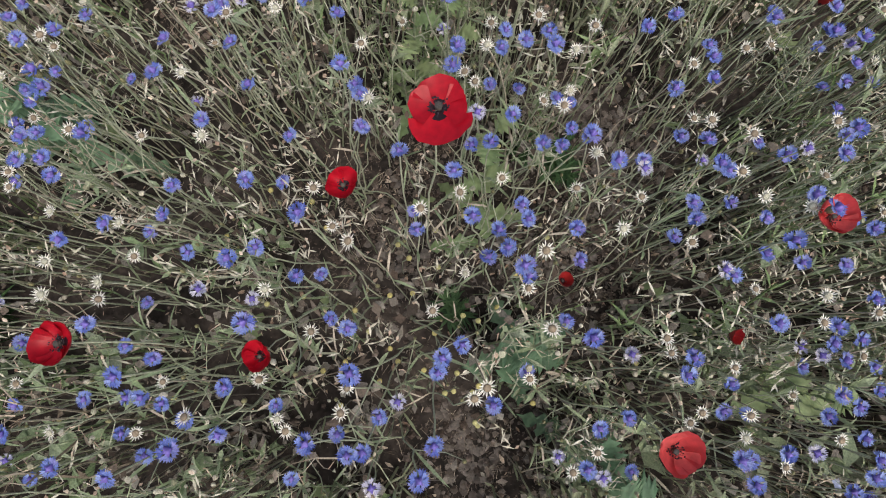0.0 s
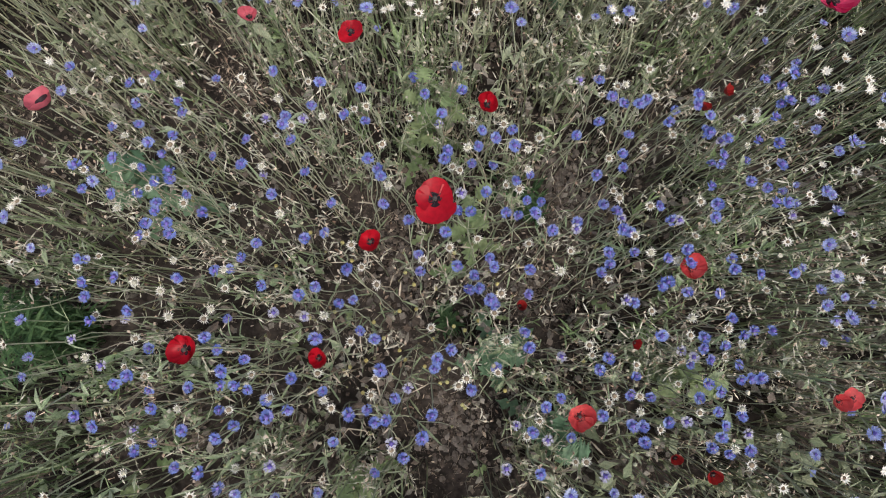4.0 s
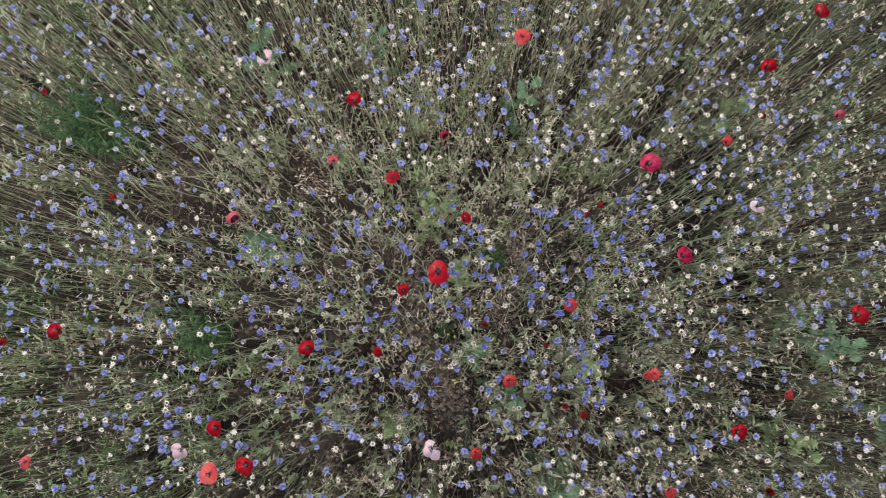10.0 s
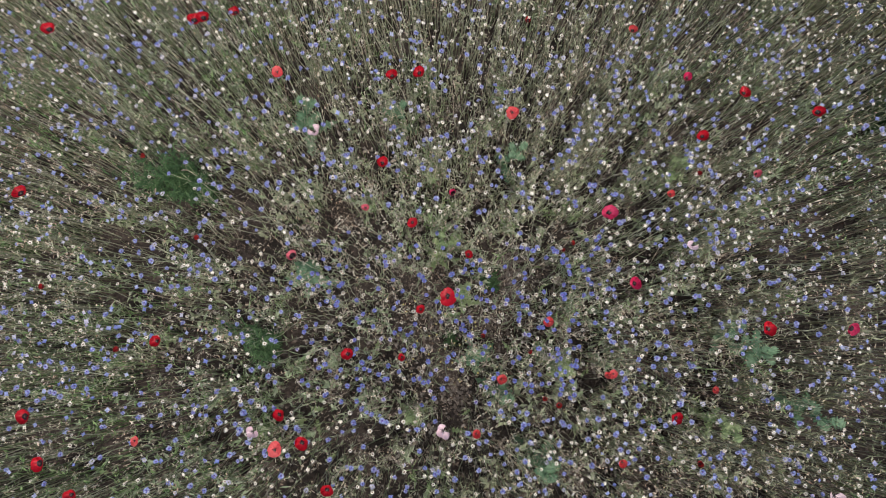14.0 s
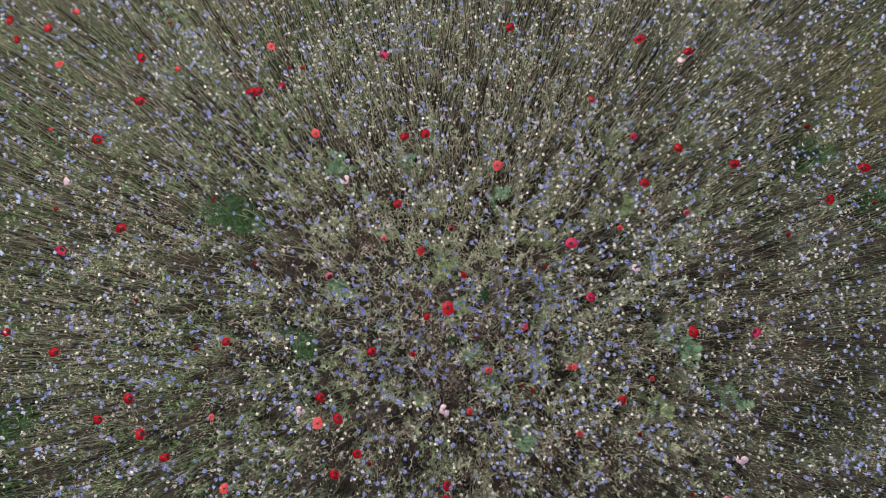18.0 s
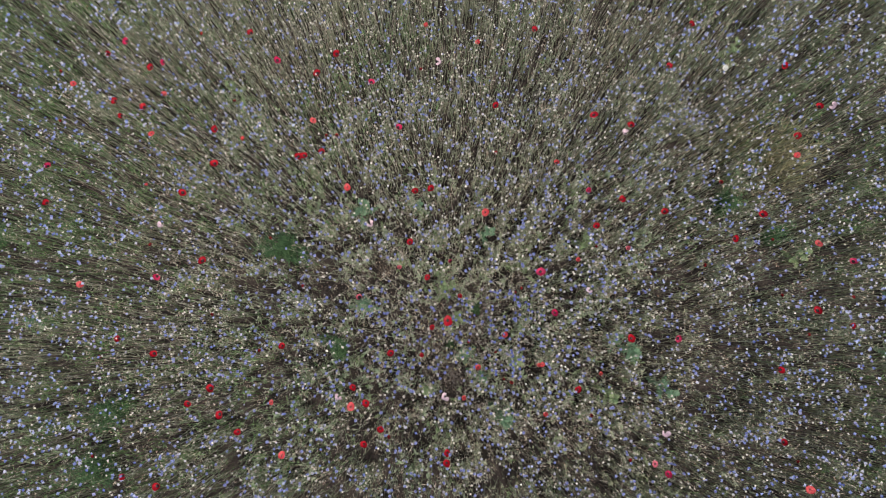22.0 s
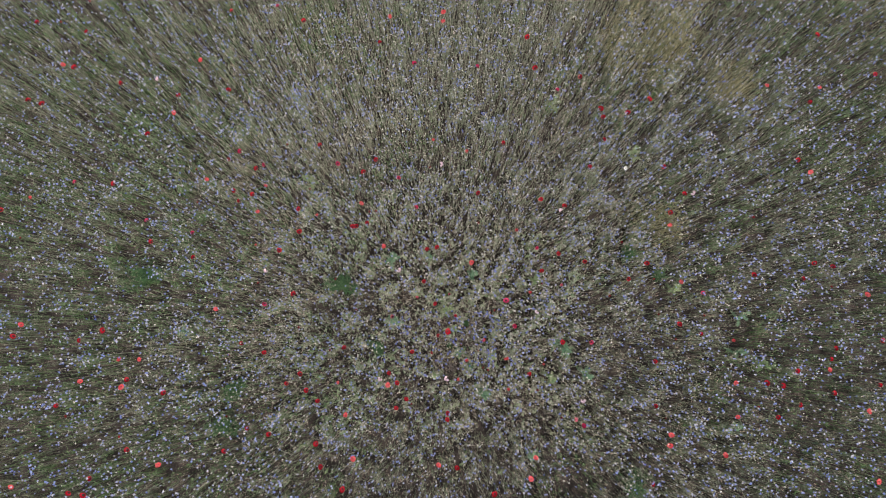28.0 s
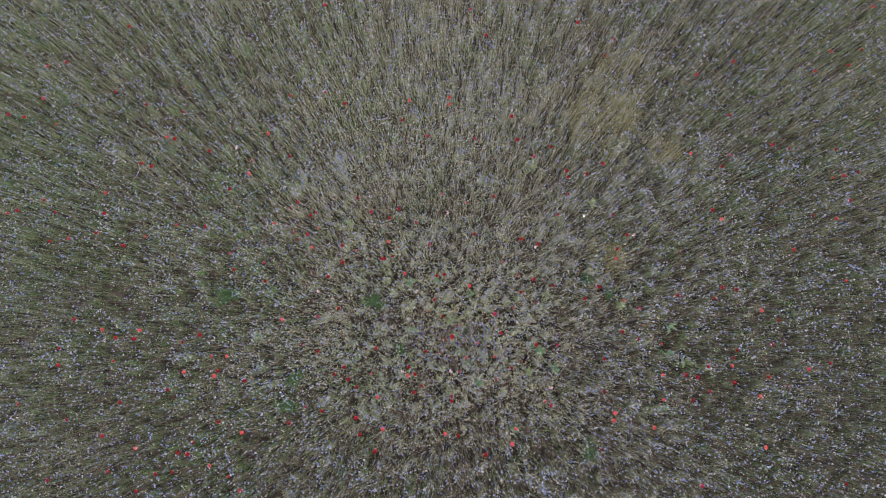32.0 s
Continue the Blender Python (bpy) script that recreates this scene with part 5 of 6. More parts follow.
RING_BLUE.extend([
    (-.96, -.23, .61), (-.96, -.07, .50), (-.90, -.02, .45), (-.90, -.06, .46), (-.90, -.15, .43), (-.89, -.11, .58),
    (.85, -.09, .63), (.88, -.12, .59), (.88, -.19, .59), (.89, -.17, .53), (.92, -.14, .43), (.94, -.17, .55),
    (.97, -.08, .54), (1.00, -.14, .52), (1.02, -.06, .60), (1.05, -.02, .57), (1.10, -.08, .55), (1.11, -.02, .52),
    (1.13, -.10, .63), (1.15, -.24, .59), (1.19, -.20, .53), (1.23, -.18, .44), (1.24, -.06, .52), (1.26, -.05, .45),
    (-1.22, .12, .45), (-1.18, .23, .61), (-1.11, .15, .44), (-1.05, .08, .51), (-1.04, .10, .55), (-1.02, .06, .60),
])
RING_BLUE.extend([
    (-1.02, .21, .45), (-1.01, .18, .55), (-.91, .15, .44), (-.88, .06, .51), (-.88, .07, .59), (-.85, .21, .55),
    (-.80, .20, .44), (.80, .12, .55), (.80, .21, .59), (.81, .06, .62), (.83, .18, .45), (.83, .09, .52),
    (.84, .15, .54), (.86, .01, .46), (.88, .11, .50), (.94, .12, .56), (.94, .06, .45), (.94, .02, .41),
    (1.00, .10, .42), (1.01, .22, .51), (1.02, .02, .51), (1.05, .05, .60), (1.08, .05, .52), (1.12, .11, .53),
    (1.13, .04, .50), (1.19, .22, .45), (1.22, .05, .52), (1.27, .21, .41), (1.30, .02, .42), (-1.27, .32, .42),
])
RING_BLUE.extend([
    (-1.25, .48, .52), (-1.21, .42, .44), (-1.17, .37, .62), (-1.16, .33, .43), (-1.09, .45, .59), (-1.09, .49, .51),
    (-1.05, .31, .51), (-1.02, .34, .51), (-1.00, .40, .53), (-1.00, .33, .52), (-.95, .45, .59), (-.93, .28, .52),
    (-.90, .44, .54), (-.88, .37, .63), (-.84, .42, .41), (-.81, .32, .59), (.83, .33, .56), (.84, .48, .53),
    (.86, .33, .54), (.86, .34, .40), (.86, .29, .54), (.87, .43, .60), (.87, .39, .40), (.89, .43, .53),
    (1.03, .26, .53), (1.04, .49, .40), (1.09, .44, .59), (1.10, .31, .41), (1.10, .26, .59), (1.11, .27, .63),
])
RING_BLUE.extend([
    (1.16, .34, .41), (1.19, .36, .43), (1.23, .47, .53), (1.34, .30, .45), (-1.34, .67, .45), (-1.31, .61, .51),
    (-1.31, .75, .41), (-1.31, .68, .52), (-1.18, .72, .52), (-1.15, .64, .62), (-1.08, .59, .43), (-1.06, .67, .54),
    (-1.04, .66, .41), (-.96, .73, .61), (-.84, .57, .52), (.16, .72, .61), (.36, .74, .53), (.82, .64, .52),
    (.83, .54, .55), (.85, .56, .55), (.89, .67, .59), (.93, .69, .53), (1.02, .56, .51), (1.04, .71, .54),
    (1.05, .64, .56), (1.05, .71, .61), (1.10, .65, .55), (1.11, .56, .55), (1.13, .59, .43), (1.14, .74, .59),
])
RING_BLUE.extend([
    (1.21, .60, .56), (1.24, .59, .51), (1.24, .73, .40), (1.29, .53, .50), (1.31, .69, .42), (1.32, .72, .53),
    (1.37, .52, .40), (-1.28, .99, .61), (-1.25, .81, .46), (-1.24, .81, .62), (-1.24, .88, .55), (-1.21, .87, .54),
    (-1.18, .94, .50), (-1.18, .84, .44), (-1.14, .78, .41), (-1.12, .86, .58), (-1.04, .95, .61), (-1.01, .84, .54),
    (-.96, .88, .53), (-.95, .88, .57), (-.91, .87, .50), (-.90, .90, .51), (-.83, .96, .51), (-.74, .84, .44),
    (-.74, .91, .50), (-.71, .76, .45), (-.69, .93, .59), (-.62, .98, .59), (-.62, .88, .41), (-.57, .93, .43),
])
RING_BLUE.extend([
    (-.54, .84, .60), (-.54, .84, .44), (-.50, .99, .51), (-.48, .88, .55), (-.46, .85, .44), (-.42, .85, .43),
    (-.31, .77, .55), (-.31, .97, .61), (-.26, .93, .63), (-.25, .85, .42), (-.15, .87, .59), (-.15, .79, .40),
    (-.09, .95, .60), (-.06, .79, .61), (-.00, .95, .46), (.12, .86, .59), (.17, .93, .60), (.18, .98, .62),
    (.26, .94, .61), (.27, .91, .43), (.30, .81, .57), (.37, .92, .61), (.39, .83, .58), (.39, .88, .60),
    (.40, .77, .52), (.43, .82, .53), (.44, .76, .53), (.51, 1.00, .51), (.52, .89, .55), (.52, .85, .61),
])
RING_BLUE.extend([
    (.54, .83, .46), (.57, .86, .45), (.57, .83, .60), (.66, .83, .45), (.67, .79, .55), (.68, .77, .53),
    (.69, .78, .50), (.73, .86, .63), (.78, .88, .54), (.79, .94, .59), (.81, .75, .42), (.84, .86, .51),
    (.86, .82, .58), (.90, .84, .52), (.94, .95, .56), (.97, .92, .53), (1.00, .98, .42), (1.10, .96, .41),
    (1.11, .84, .51), (1.12, .87, .45), (1.15, .87, .58), (1.19, .97, .43), (1.21, .78, .55), (1.35, .99, .54),
    (1.36, .96, .52), (1.39, .87, .43), (1.41, .81, .42), (-1.32, 1.02, .44), (-1.24, 1.05, .53), (-1.18, 1.00, .45),
])
RING_BLUE.extend([
    (-.94, 1.02, .50), (-.66, 1.02, .56), (-.61, 1.01, .53), (-.55, 1.09, .42), (-.54, 1.04, .55), (-.30, 1.10, .42),
    (-.23, 1.03, .43), (-.18, 1.09, .40), (-.14, 1.03, .44), (-.08, 1.09, .40), (.17, 1.05, .51), (.46, 1.02, .56),
    (.59, 1.01, .41), (.63, 1.00, .45), (.68, 1.01, .55), (.71, 1.07, .46), (.83, 1.02, .51), (1.04, 1.10, .41),
    (1.31, 1.06, .53),
])
RING_CREAM.extend([
    (-1.13, -.33, .56), (-1.09, -.33, .58), (-1.09, -.37, .56), (-1.03, -.34, .55), (-.89, -.39, .53), (-.79, -.33, .56),
    (-.78, -.29, .53), (-.76, -.31, .59), (-.59, -.36, .56), (-.55, -.36, .55), (-.53, -.33, .57), (-.49, -.29, .54),
    (-.43, -.30, .56), (-.38, -.37, .59), (-.29, -.35, .54), (-.22, -.33, .57), (-.20, -.37, .55), (-.15, -.30, .54),
    (-.11, -.37, .54), (.30, -.33, .59), (.66, -.34, .53), (.68, -.27, .56), (.75, -.38, .56), (.78, -.32, .54),
    (.80, -.25, .57), (.87, -.32, .59), (.88, -.30, .56), (.88, -.38, .54), (.94, -.29, .54), (1.09, -.33, .59),
])
RING_CREAM.extend([
    (-1.17, -.22, .57), (-1.09, -.13, .54), (-1.05, -.11, .55), (-1.04, -.21, .54), (-1.02, -.06, .55), (-1.02, -.23, .58),
    (-1.00, -.00, .59), (-.95, -.18, .55), (-.93, -.25, .59), (-.92, -.08, .57), (.86, -.23, .59), (.92, -.07, .57),
    (.97, -.01, .58), (.98, -.22, .57), (.99, -.11, .58), (1.03, -.12, .55), (1.05, -.14, .56), (1.11, -.06, .58),
    (1.12, -.23, .57), (1.15, -.08, .55), (1.16, -.21, .53), (1.18, -.17, .56), (1.19, -.10, .57), (-1.16, .08, .56),
    (-1.06, .19, .56), (-1.06, .08, .57), (-1.06, .02, .59), (-1.01, .09, .57), (-.97, .17, .56), (-.93, .05, .54),
])
RING_CREAM.extend([
    (-.89, .18, .55), (-.87, .01, .56), (.88, .18, .57), (.88, .14, .56), (.89, .24, .54), (.92, .16, .58),
    (.94, .09, .55), (.94, .06, .58), (.95, .05, .57), (.99, .14, .55), (1.02, .11, .53), (1.06, .14, .59),
    (1.13, .23, .58), (1.20, .14, .56), (-1.21, .41, .56), (-1.21, .27, .56), (-1.18, .47, .57), (-1.15, .45, .56),
    (-1.14, .43, .53), (-1.07, .31, .57), (-1.05, .34, .57), (-1.01, .47, .56), (-.91, .30, .54), (-.86, .30, .59),
    (.81, .33, .53), (.81, .26, .57), (.81, .31, .54), (.83, .50, .56), (.89, .37, .57), (.96, .44, .56),
])
RING_CREAM.extend([
    (.97, .48, .55), (.99, .28, .55), (1.02, .47, .58), (1.03, .38, .54), (1.05, .32, .55), (1.08, .31, .59),
    (1.16, .31, .54), (1.17, .25, .56), (1.18, .47, .58), (1.18, .35, .54), (1.27, .39, .56), (-1.26, .69, .57),
    (-1.11, .67, .59), (-.97, .51, .54), (-.10, .73, .59), (-.04, .73, .57), (.09, .75, .54), (.32, .74, .54),
    (.40, .72, .56), (.45, .74, .53), (.59, .75, .53), (.63, .74, .59), (.82, .64, .59), (.84, .59, .58),
    (.85, .69, .54), (.86, .55, .59), (.87, .61, .59), (.93, .57, .58), (.95, .56, .56), (.95, .70, .55),
])
RING_CREAM.extend([
    (1.03, .66, .57), (1.04, .54, .55), (1.08, .70, .55), (1.12, .71, .59), (1.14, .70, .54), (1.18, .60, .55),
    (1.19, .69, .56), (1.26, .72, .55), (1.27, .65, .54), (-1.30, .97, .54), (-1.25, .96, .58), (-1.18, .82, .53),
    (-1.06, .91, .56), (-1.06, .97, .56), (-.92, .79, .54), (-.79, .79, .55), (-.76, .96, .54), (-.75, .82, .57),
    (-.72, .84, .54), (-.66, .98, .56), (-.61, .92, .55), (-.53, .80, .57), (-.51, .84, .57), (-.49, .92, .54),
    (-.49, .83, .55), (-.41, .85, .54), (-.24, .99, .58), (-.18, .80, .59), (-.16, .86, .54), (-.16, .96, .53),
])
RING_CREAM.extend([
    (-.13, .81, .58), (-.09, .96, .55), (-.06, .76, .56), (-.00, .76, .57), (.13, 1.00, .55), (.15, .90, .57),
    (.20, .84, .54), (.34, .98, .56), (.37, .84, .54), (.40, .92, .56), (.40, .76, .54), (.43, .79, .56),
    (.44, .83, .58), (.45, .86, .58), (.45, .79, .55), (.51, .82, .54), (.62, .84, .58), (.63, .88, .53),
    (.63, .98, .58), (.68, .87, .53), (.73, .75, .55), (.75, .87, .55), (.79, .79, .57), (.82, .99, .59),
    (.84, .80, .59), (.86, .99, .54), (.92, .88, .56), (.94, .87, .59), (.99, .86, .55), (.99, .82, .59),
])
RING_CREAM.extend([
    (1.11, .96, .54), (1.13, .86, .53), (1.16, .94, .57), (1.22, .88, .58), (1.24, .85, .56), (1.24, .80, .55),
    (1.29, .98, .57), (.51, 1.06, .53), (1.02, 1.02, .55), (1.07, 1.02, .54),
])


def off_bare(p, keep):
    for x, y, r in BARE:
        p = p[(np.hypot(p[:, 0] - x, p[:, 1] - y) > r) | (rng.uniform(0, 1, len(p)) < keep)]
    return p


def far_growth(p):
    """The flowers stand somewhat taller further out."""
    return 1 + 0.2 * np.clip((np.hypot(p[:, 0], p[:, 1] - 1) - 2) / 1.5, 0, 1)


def leafy_shoot(seed):
    """An upright green shoot with soft narrow leaves all along."""
    r = np.random.default_rng(seed)
    s = Shape()
    line = bend(r.uniform(0.32, 0.52), r.uniform(0.01, 0.07), r.uniform(0, 6.28), 4, wob=0.006, seed=seed)
    s.add(*tube(line, np.linspace(0.0028, 0.0016, 4), 3), 0)
    for i in range(11):
        u = r.uniform(0.3, 1.0)
        p = np.array([np.interp(u, np.linspace(0, 1, 4), line[:, k]) for k in range(3)])
        s.add(*blade(p, r.uniform(0, 6.28), r.uniform(0.03, 0.07), r.uniform(0.004, 0.009), r.uniform(0.4, 1.2), r.uniform(0, 0.6), 2, 0.3), 0)
    return s


def meadow():
    corn_mats = [STEM, LEAF, BLUE, VIOLET, SCALE_MAT]
    star_mats = [STEM, LEAF, CREAM, BROWN]
    wide = (-3.0, 3.0, -1.9, 2.7)
    grow = 27.6 / 16.32     # the counts below are for the oblong within

    def around(n, hole, clump):
        p = spots(int(n * grow), *wide, hole, clump)
        return p[soft_edge(p, *MID)]

    ring = (-1.24, 1.24, -0.42, 1.02)

    def tufted(n, clump):
        """Strong tufts in the middle, even growth round it."""
        p, q, core = around(n, None, clump), around(n, None, 0.45), (-1.3, 1.3, -0.6, 1.25)
        return np.concatenate([p[inside(p, *core)], q[~inside(q, *core)]])

    def thinned(n):
        p = around(n, NEAR, 0.45)
        return p[~inside(p, *ring) | (rng.uniform(0, 1, len(p)) < 0.12)]

    heads = np.array(RING_BLUE)
    scatter("cornflower_ring", [mid_corn(s) for s in range(14)], heads[:, :2], heads[:, 2], corn_mats, "blue cornflowers on thin stems round the bare soil", "cornflowers", lean=0.05, by_head=True)
    heads = np.array(RING_CREAM)
    scatter("dry_head_ring", [mid_star(s) for s in range(12)], heads[:, :2], heads[:, 2], star_mats, "cream star-shaped dry heads round the bare soil", "dry flowers", lean=0.05, by_head=True)
    xy = thinned(3000)
    gone = rng.uniform(0, 1, len(xy)) < 0.16
    scatter("cornflowers_around", [mid_corn(s) for s in range(14)], xy[~gone], rng.uniform(0.82, 1.12, (~gone).sum()), corn_mats, "blue cornflowers on thin grey-green stems", "cornflowers", lean=0.035)
    scatter("faded_cornflowers", [mid_corn(s) for s in range(14, 22)], xy[gone], rng.uniform(0.8, 1.05, gone.sum()), [STEM, LEAF, FADED_HEAD, BUD, SCALE_MAT], "faded pale lilac cornflowers on thin stems", "cornflowers", lean=0.035)
    xy = thinned(2500)
    xy = xy[rng.uniform(0, 1, len(xy)) > np.clip((-xy[:, 0] - 0.9) / 1.2, 0, 0.45)]
    scatter("dry_heads_around", [mid_star(s) for s in range(12)], xy, rng.uniform(0.80, 1.10, len(xy)), star_mats, "cream star-shaped dry flower heads on thin stems", "dry flowers", lean=0.035)
    xy = off_bare(tufted(2150, 0.88), 0.08)
    xy = xy[rng.uniform(0, 1, len(xy)) > np.clip((-xy[:, 0] - 0.8) / 0.9, 0, 0.5)]
    xy = np.concatenate([xy, off_bare(spots(200, -0.5, 0.7, 0.45, 1.1), 0.1), off_bare(spots(50, 0.12, 0.5, -0.3, 0.02), 0.2)])
    dusky = rng.uniform(0, 1, len(xy)) < np.maximum(np.clip((-xy[:, 0] - 0.3) / 0.6, 0, 0.7), np.clip(np.minimum(xy[:, 0] - 0.8, xy[:, 1] - 0.4), 0, 0.35))
    for pick, stem, words in ((~dusky, STEM, "grey-green leafy stems between the flowers"), (dusky, SHOOT, "fresh green leafy stems between the flowers")):
        scatter("green_stalks", [stalk(s, 4, 4, 6, 2) for s in range(22)], xy[pick], rng.uniform(0.45, 1.15, pick.sum()), [stem, LEAF, BUD, DRY_BIT], words, "stems", lean=0.04)
    xy = off_bare(tufted(1500, 0.85), 0.12)
    xy = xy[~inside(xy, -0.9, -0.2, -0.5, 0.1) | (rng.uniform(0, 1, len(xy)) < 0.55)]
    xy = xy[rng.uniform(0, 1, len(xy)) > np.clip((-xy[:, 0] - 0.8) / 0.9, 0, 0.5)]
    scatter("dry_stalks", [stalk(s, 4, 3, 1, 4) for s in range(60, 76)], xy, rng.uniform(0.45, 1.05, len(xy)), [STRAW, STRAW, BUD, DRY_BIT], "brown and straw-coloured dry stalks between the flowers", "stalks", lean=0.06)
    xy = around(3200, ring, 0.55)
    dusky = rng.uniform(0, 1, len(xy)) < np.clip((-xy[:, 0] - 0.7) / 0.9, 0, 0.75)
    scatter("dark_stalks", [stalk(s, 3, 2, 3) for s in range(180, 192)], xy[dusky], rng.uniform(0.6, 1.1, dusky.sum()), [LUSH, LUSH, BUD], "dark green thin stems filling the meadow", "stems", lean=0.04)
    xy = xy[~dusky]
    scatter("thin_stalks", [stalk(s, 3, 2, 1, 2) for s in range(140, 156)], xy, rng.uniform(0.6, 1.15, len(xy)), [STEM, LEAF, BUD, DRY_BIT], "thin stems filling the meadow", "stems", lean=0.04)
    xy = around(2600, ring, 0.55)
    xy = xy[rng.uniform(0, 1, len(xy)) > np.clip((-xy[:, 0] - 0.7) / 0.9, 0, 0.75)]
    scatter("thin_straws", [stalk(s, 3, 2, 0, 3) for s in range(160, 172)], xy, rng.uniform(0.6, 1.1, len(xy)), [STRAW, STRAW, BUD, DRY_BIT], "thin straw-coloured stalks filling the meadow", "stalks", lean=0.05)
    xy = off_bare(around(1300, None, 0.95), 0.1)
    lush = np.sin(2.3 * xy[:, 0] + 1.1) * np.sin(2.9 * xy[:, 1] - 0.6) + 0.9 * np.sin(5.1 * xy[:, 0] - 3.7 * xy[:, 1]) + rng.normal(0, 0.4, len(xy)) > 0.2
    scatter("leafy_shoots", [leafy_shoot(s) for s in range(200, 212)], xy[lush], rng.uniform(0.6, 1.15, lush.sum()), [SHOOT], "soft green leafy shoots between the flowers", "shoots", lean=0.04)
    xy = off_bare(tufted(3000, 0.7), 0.25)
    xy = xy[~inside(xy, -0.9, -0.2, -0.5, 0.1) | (rng.uniform(0, 1, len(xy)) < 0.4)]
    xy = np.concatenate([xy, spots(150, 0.05, 0.95, -0.1, 0.75), spots(110, -0.8, 0.0, -0.05, 0.7)])
    side = np.stack([rng.normal(-1.9, 1.2, 2000), rng.normal(0.3, 1.3, 2000)], 1)
    xy = np.concatenate([xy, side[~inside(side, *MID)]])
    scatter("dry_sprigs", [sprig(s) for s in range(300, 320)], xy, rng.uniform(0.6, 1.1, len(xy)), [STEM, PALE, DRY_BIT], "crooked pale dry twigs and flakes between the stems", "twigs", lean=0.04)
    xy = off_bare(spots(3000, -1.7, 1.7, -0.95, 1.6, None, 0.5), 0.45)
    xy = xy[rng.uniform(0, 1, len(xy)) > np.clip((-xy[:, 0] - 0.1) / 0.8, 0, 0.6)]
    scatter("withered_growth", [withered(s) for s in range(340, 360)], xy, rng.uniform(0.6, 1.25, len(xy)), [HUSK, LITTER, HUSK], "low withered brown leaves and bent dry stems", "undergrowth", lean=0.05)
    xy = off_bare(spots(800, -1.9, 1.9, -1.1, 1.8, None, 0.8), 0.1)
    lush = np.sin(4.3 * xy[:, 0] + 1.9) * np.sin(4.9 * xy[:, 1] - 0.4) + rng.normal(0, 0.3, len(xy)) > 0.0
    scatter("leaf_clumps", [leaf_clump(s) for s in range(370, 384)], xy[lush], rng.uniform(0.7, 1.3, lush.sum()), [LEAF], "low grey-green plants with soft lobed leaves", "leaves", lean=0.05)
    # broken stalks lying on the soil
    bits = []
    for s in range(8):
        r = np.random.default_rng(s)
        line = np.stack([np.linspace(0, 1, 3), np.cumsum(r.normal(0, 0.12, 3)), 0.012 + 0.05 * r.uniform(0, 1, 3)], 1)
        bits.append(Shape().add(*needle(line, 0.014)))
    xy = np.concatenate([on_bare(900), spots(2300, -1.6, 1.6, -0.9, 1.4)])
    scatter("fallen_stalks", bits, xy, rng.uniform(0.015, 0.07, len(xy)), [STRAW], "broken dry stalks and litter lying on the soil", "litter", lean=0)
    bits = [Shape().add(*blade((0, 0, 0.1), 0, 1.0, r.uniform(0.2, 0.5), r.uniform(-0.2, 0.5), r.uniform(-0.4, 0.8), 2, 0.5)) for r in (np.random.default_rng(s) for s in range(8))]
    xy = np.concatenate([on_bare(350), spots(1100, -1.5, 1.5, -0.9, 1.4)])
    scatter("dead_leaves", bits, xy, rng.uniform(0.006, 0.024, len(xy)), [DRY_BIT], "curled dead leaves lying on the soil", "litter", lean=0)
    bits = [Shape().add(*blade((0, 0, 0.2), 0, 1.0, r.uniform(0.25, 0.8), r.uniform(-0.3, 0.9), r.uniform(-0.4, 0.8), 1, 0.5)) for r in (np.random.default_rng(s) for s in range(9))]
    # litter lies thickest in the gaps, partly to paint open soil as better lit
    xy = np.concatenate([on_bare(8500), spots(3500, -1.1, 1.1, -0.6, 1.1)])
    scatter("leaf_litter", bits, xy, rng.uniform(0.004, 0.016, len(xy)), [LITTER], "fine brown litter of rotted leaves on the soil", "litter", lean=0)
    # the wide field
    X0, X1, Y0, Y1 = -10.0, 10.0, -3.4, 8.2
    area = (X1 - X0) * (Y1 - Y0)

    def field(n, clump):
        p = spots(int(area * n), X0, X1, Y0, Y1, None, clump)
        return p[~soft_edge(p, *MID)]

    def thin_out(p):
        return p[rng.uniform(0, 1, len(p)) < np.clip(1.45 - 0.13 * np.hypot(p[:, 0], p[:, 1] - 1), 0.46, 0.88)]

    for near_by, grown in ((True, 1.0), (False, 1.2)):     # the outer plants bear larger heads
        xy = field(175 / grown, 0.45)
        xy = xy[(np.hypot(xy[:, 0], xy[:, 1] - 1.2) < 4.3 + rng.normal(0, 0.4, len(xy))) == near_by]
        gone = rng.uniform(0, 1, len(xy)) < (0.14 if near_by else 0.22)
        for pick, blue, words in ((~gone, BLUE, "field of blue cornflowers"), (gone, FADED_HEAD, "field of faded pale lilac cornflowers")):
            at = xy[pick]
            scatter("cornflower_field", [far_flower(s, 0.0150 * grown ** 0.5, 0.004, 0) for s in range(10)], at, rng.uniform(0.66, 1.06, len(at)) * far_growth(at), [STEM, LEAF, blue, VIOLET], words, "cornflowers", lean=0.05)
        xy = field(78 / grown ** 2.6, 0.45)
        xy = xy[(np.hypot(xy[:, 0], xy[:, 1] - 1.2) < 4.3 + rng.normal(0, 0.4, len(xy))) == near_by]
        xy = xy[rng.uniform(0, 1, len(xy)) > np.clip((-xy[:, 0] - 0.9) / 1.2, 0, 0.45)]
        scatter("dry_head_field", [far_flower(s, 0.0098, 0.003, 0.0048 if s % 3 else 0.003) for s in range(20, 30)], xy, rng.uniform(0.64, 1.04, len(xy)) * far_growth(xy), [STEM, STEM, CREAM, BROWN], "field of cream dry flower heads", "dry flowers", lean=0.05)
    xy = thin_out(field(395, 0.5))
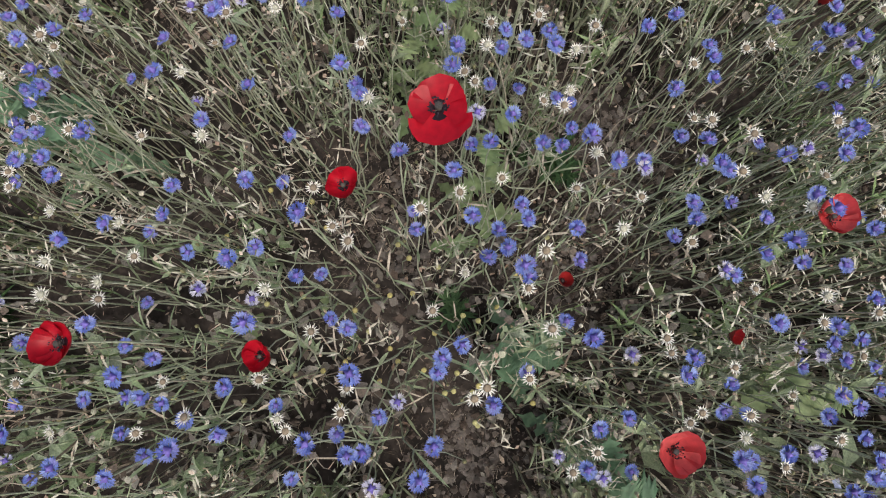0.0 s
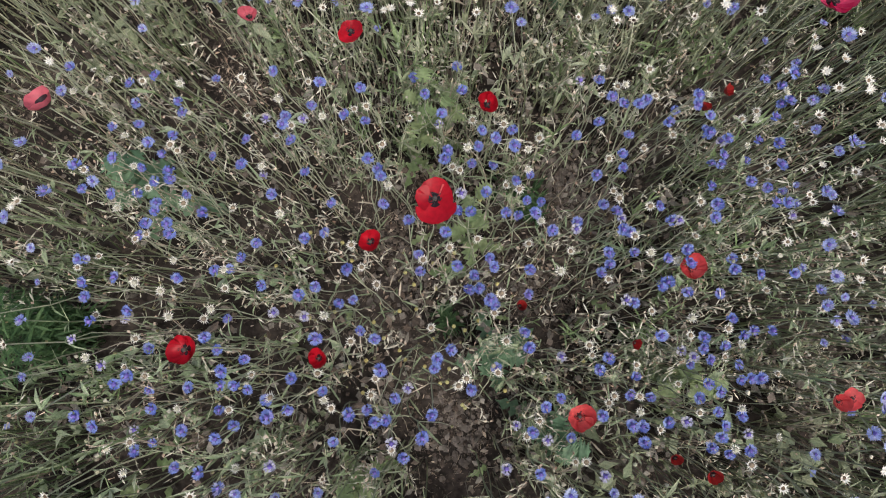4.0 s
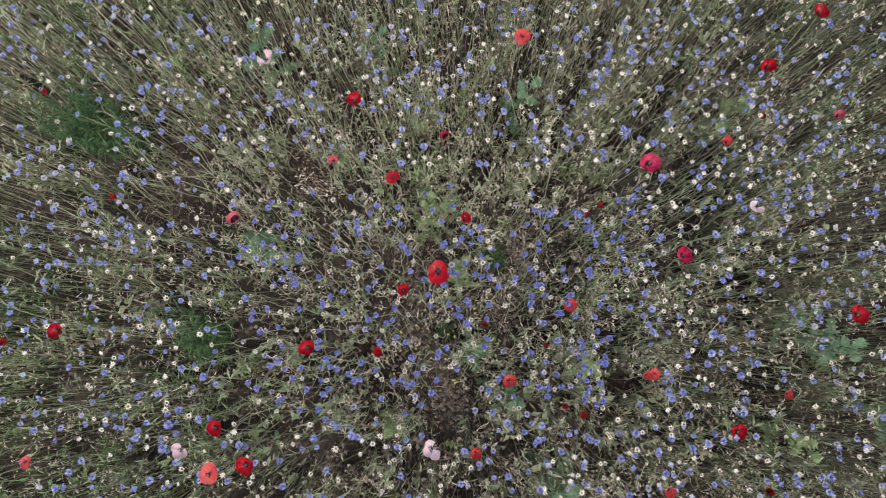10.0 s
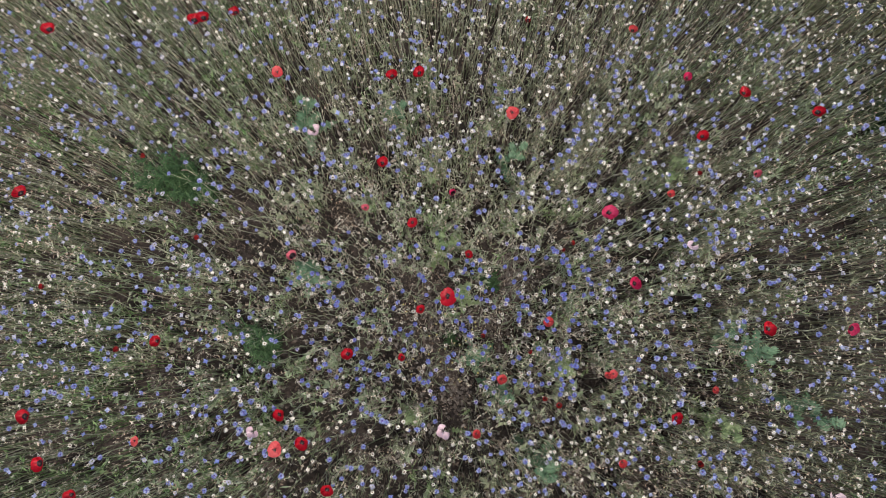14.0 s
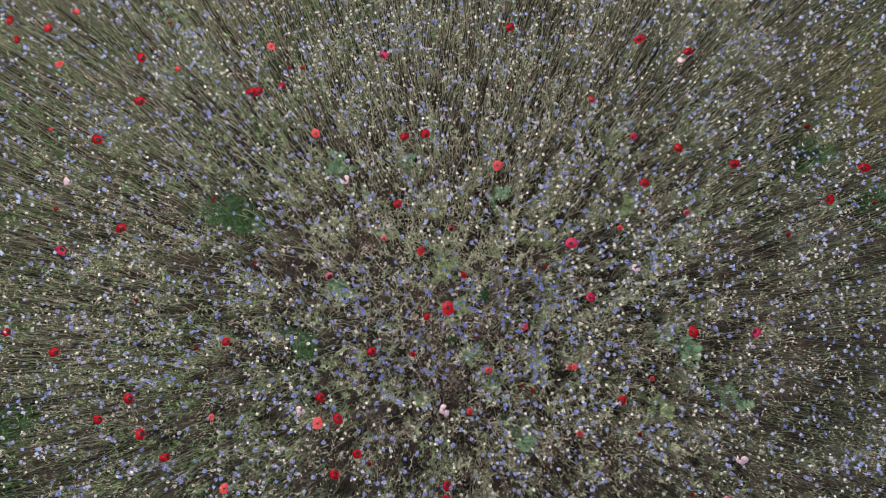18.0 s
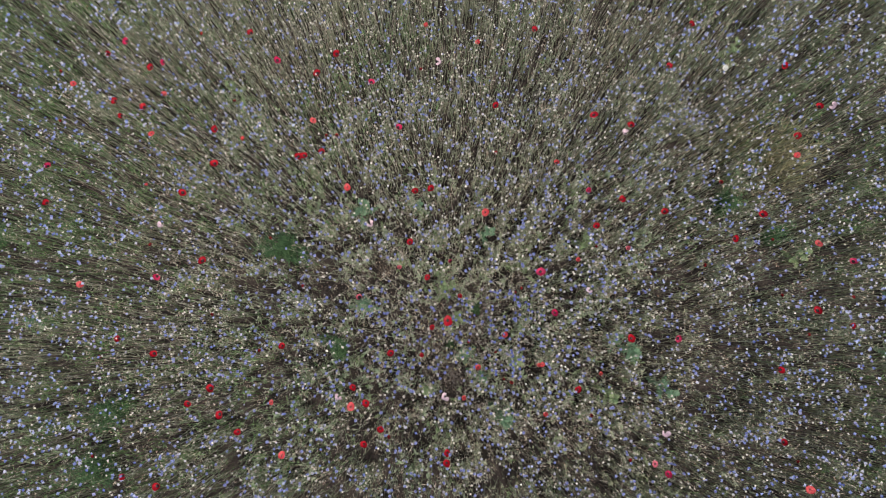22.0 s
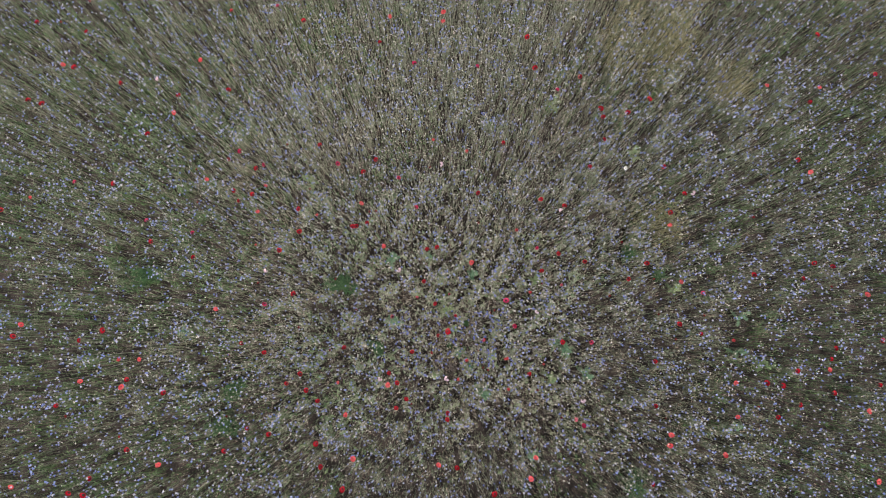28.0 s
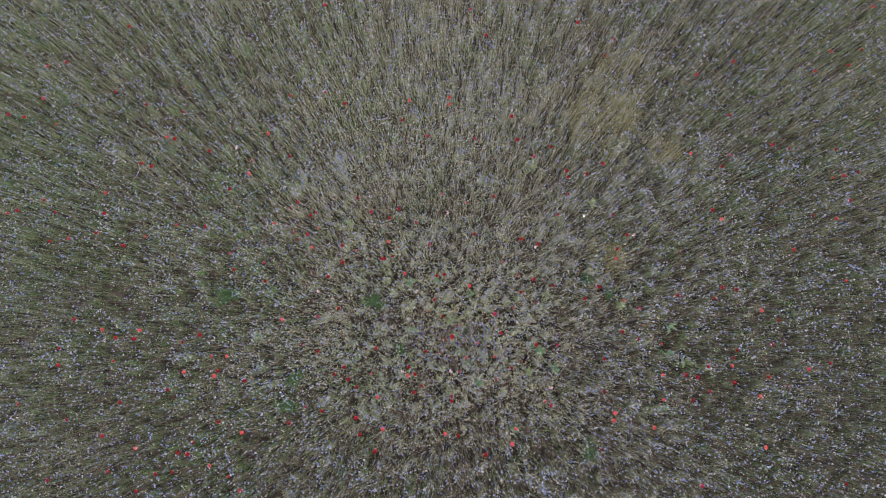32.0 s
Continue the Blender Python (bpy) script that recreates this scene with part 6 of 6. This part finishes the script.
    swell = 0.28 * (np.sin(1.7 * xy[:, 0] + 0.9 * xy[:, 1]) + np.sin(2.3 * xy[:, 1] - 1.1 * xy[:, 0] + 1) + np.sin(4.1 * xy[:, 0] - 3.3 * xy[:, 1] + 2)) + 0.35 * np.sin(9.3 * xy[:, 0] + 4.9 * xy[:, 1]) * np.sin(8.1 * xy[:, 1] - 6.2 * xy[:, 0])
    lush = rng.uniform(0, 1, len(xy)) < swell + np.where(xy[:, 0] < 0, np.clip((-xy[:, 0] - 0.4) / 3.2, 0.02, 0.95), np.clip((xy[:, 0] - 3.2) / 4, 0.02, 0.8))
    green, xy = xy[lush], xy[~lush]
    scatter("lush_stalk_field", [far_stalk(s, 3, s % 3 == 0) for s in range(70, 80)], green, rng.uniform(0.7, 1.2, len(green)), [LUSH, LUSH, BUD], "field of darker green stems", "stems", lean=0.05)
    scatter("green_stalk_field", [far_stalk(s, 2, 2 + s % 2) for s in range(80, 94)], xy, rng.uniform(0.75, 1.25, len(xy)), [STEM, LEAF, BUD], "field of grey-green stems with dry tips", "stems", lean=0.05)
    xy = thin_out(field(235, 0.5))
    xy = xy[rng.uniform(0, 1, len(xy)) > 0.5 * np.exp(-(xy[:, 0] + 0.4) ** 2 / 9 - (xy[:, 1] - 4.2) ** 2 / 10)]
    xy = xy[rng.uniform(0, 1, len(xy)) > np.clip((np.abs(xy[:, 0]) - 2.8) / 2, 0, np.where(xy[:, 0] < 0, 0.7, 0.4))]
    scatter("dry_stalk_field", [far_stalk(s, s % 2, 3) for s in range(94, 108)], xy, rng.uniform(0.6, 1.2, len(xy)), [STRAW, STRAW, DRY_BIT], "field of brown dry stalks", "stalks", lean=0.06)
    # greener growth towards both sides
    for name, at_x, at_y, mats, words in (("green_side_field", -8.6, 3.2, [LUSH, GREEN, BUD], "dense dark green growth at the side of the meadow"),
                                          ("olive_side_field", 8.8, 5.2, [YELLOW, SHOOT, BUD], "yellow-green growth at the side of the meadow")):
        xy = np.stack([rng.normal(at_x, 1.5, 4200), rng.normal(at_y, 2.6, 4200)], 1)
        xy = xy[inside(xy, X0, X1, Y0, Y1)]
        scatter(name, [far_stalk(s, 3, 1) for s in range(240, 250)], xy, rng.uniform(0.8, 1.2, len(xy)), mats, words, "stems", lean=0.05)
    # paler stalks and heads, added to brighten two stretches of the field
    xy = np.stack([rng.normal(-0.4, 2.1, 7000), rng.normal(4.2, 2.3, 7000)], 1)
    side = np.stack([rng.normal(-2.7, 1.3, 1500), rng.normal(0.1, 1.2, 1500)], 1)
    xy = np.concatenate([xy[inside(xy, X0, X1, 1.7, Y1)], side[side[:, 0] < -2.0]])
    scatter("pale_stalk_field", [far_stalk(s, 0, 2) for s in range(120, 128)], xy, rng.uniform(0.8, 1.2, len(xy)), [STEM, STEM, PALE], "field of stalks with pale tips", "stalks", lean=0.05)
    xy = np.stack([rng.normal(-0.4, 2.3, 4000), rng.normal(4.2, 2.5, 4000)], 1)
    side = np.stack([rng.normal(-2.7, 1.3, 450), rng.normal(0.1, 1.2, 450)], 1)
    xy = np.concatenate([xy[inside(xy, X0, X1, 1.7, Y1)], side[side[:, 0] < -2.0]])
    scatter("pale_head_field", [far_flower(s, 0.0105, 0.003, 0.004) for s in range(130, 138)], xy, rng.uniform(0.85, 1.1, len(xy)), [PALE, STEM, CREAM, BROWN], "field of pale dry flower heads", "dry flowers", lean=0.05)
    # the field further out, thinner
    xy = spots(9000, -16, 16, -9, 14, (X0, X1, Y0, Y1))
    scatter("outer_field", [far_stalk(s, 2, 1) for s in range(110, 116)], xy, rng.uniform(0.8, 1.2, len(xy)), [STEM, LEAF, SCALE_MAT], "outer field of grey-green stems", "stems", lean=0.12)


meadow()
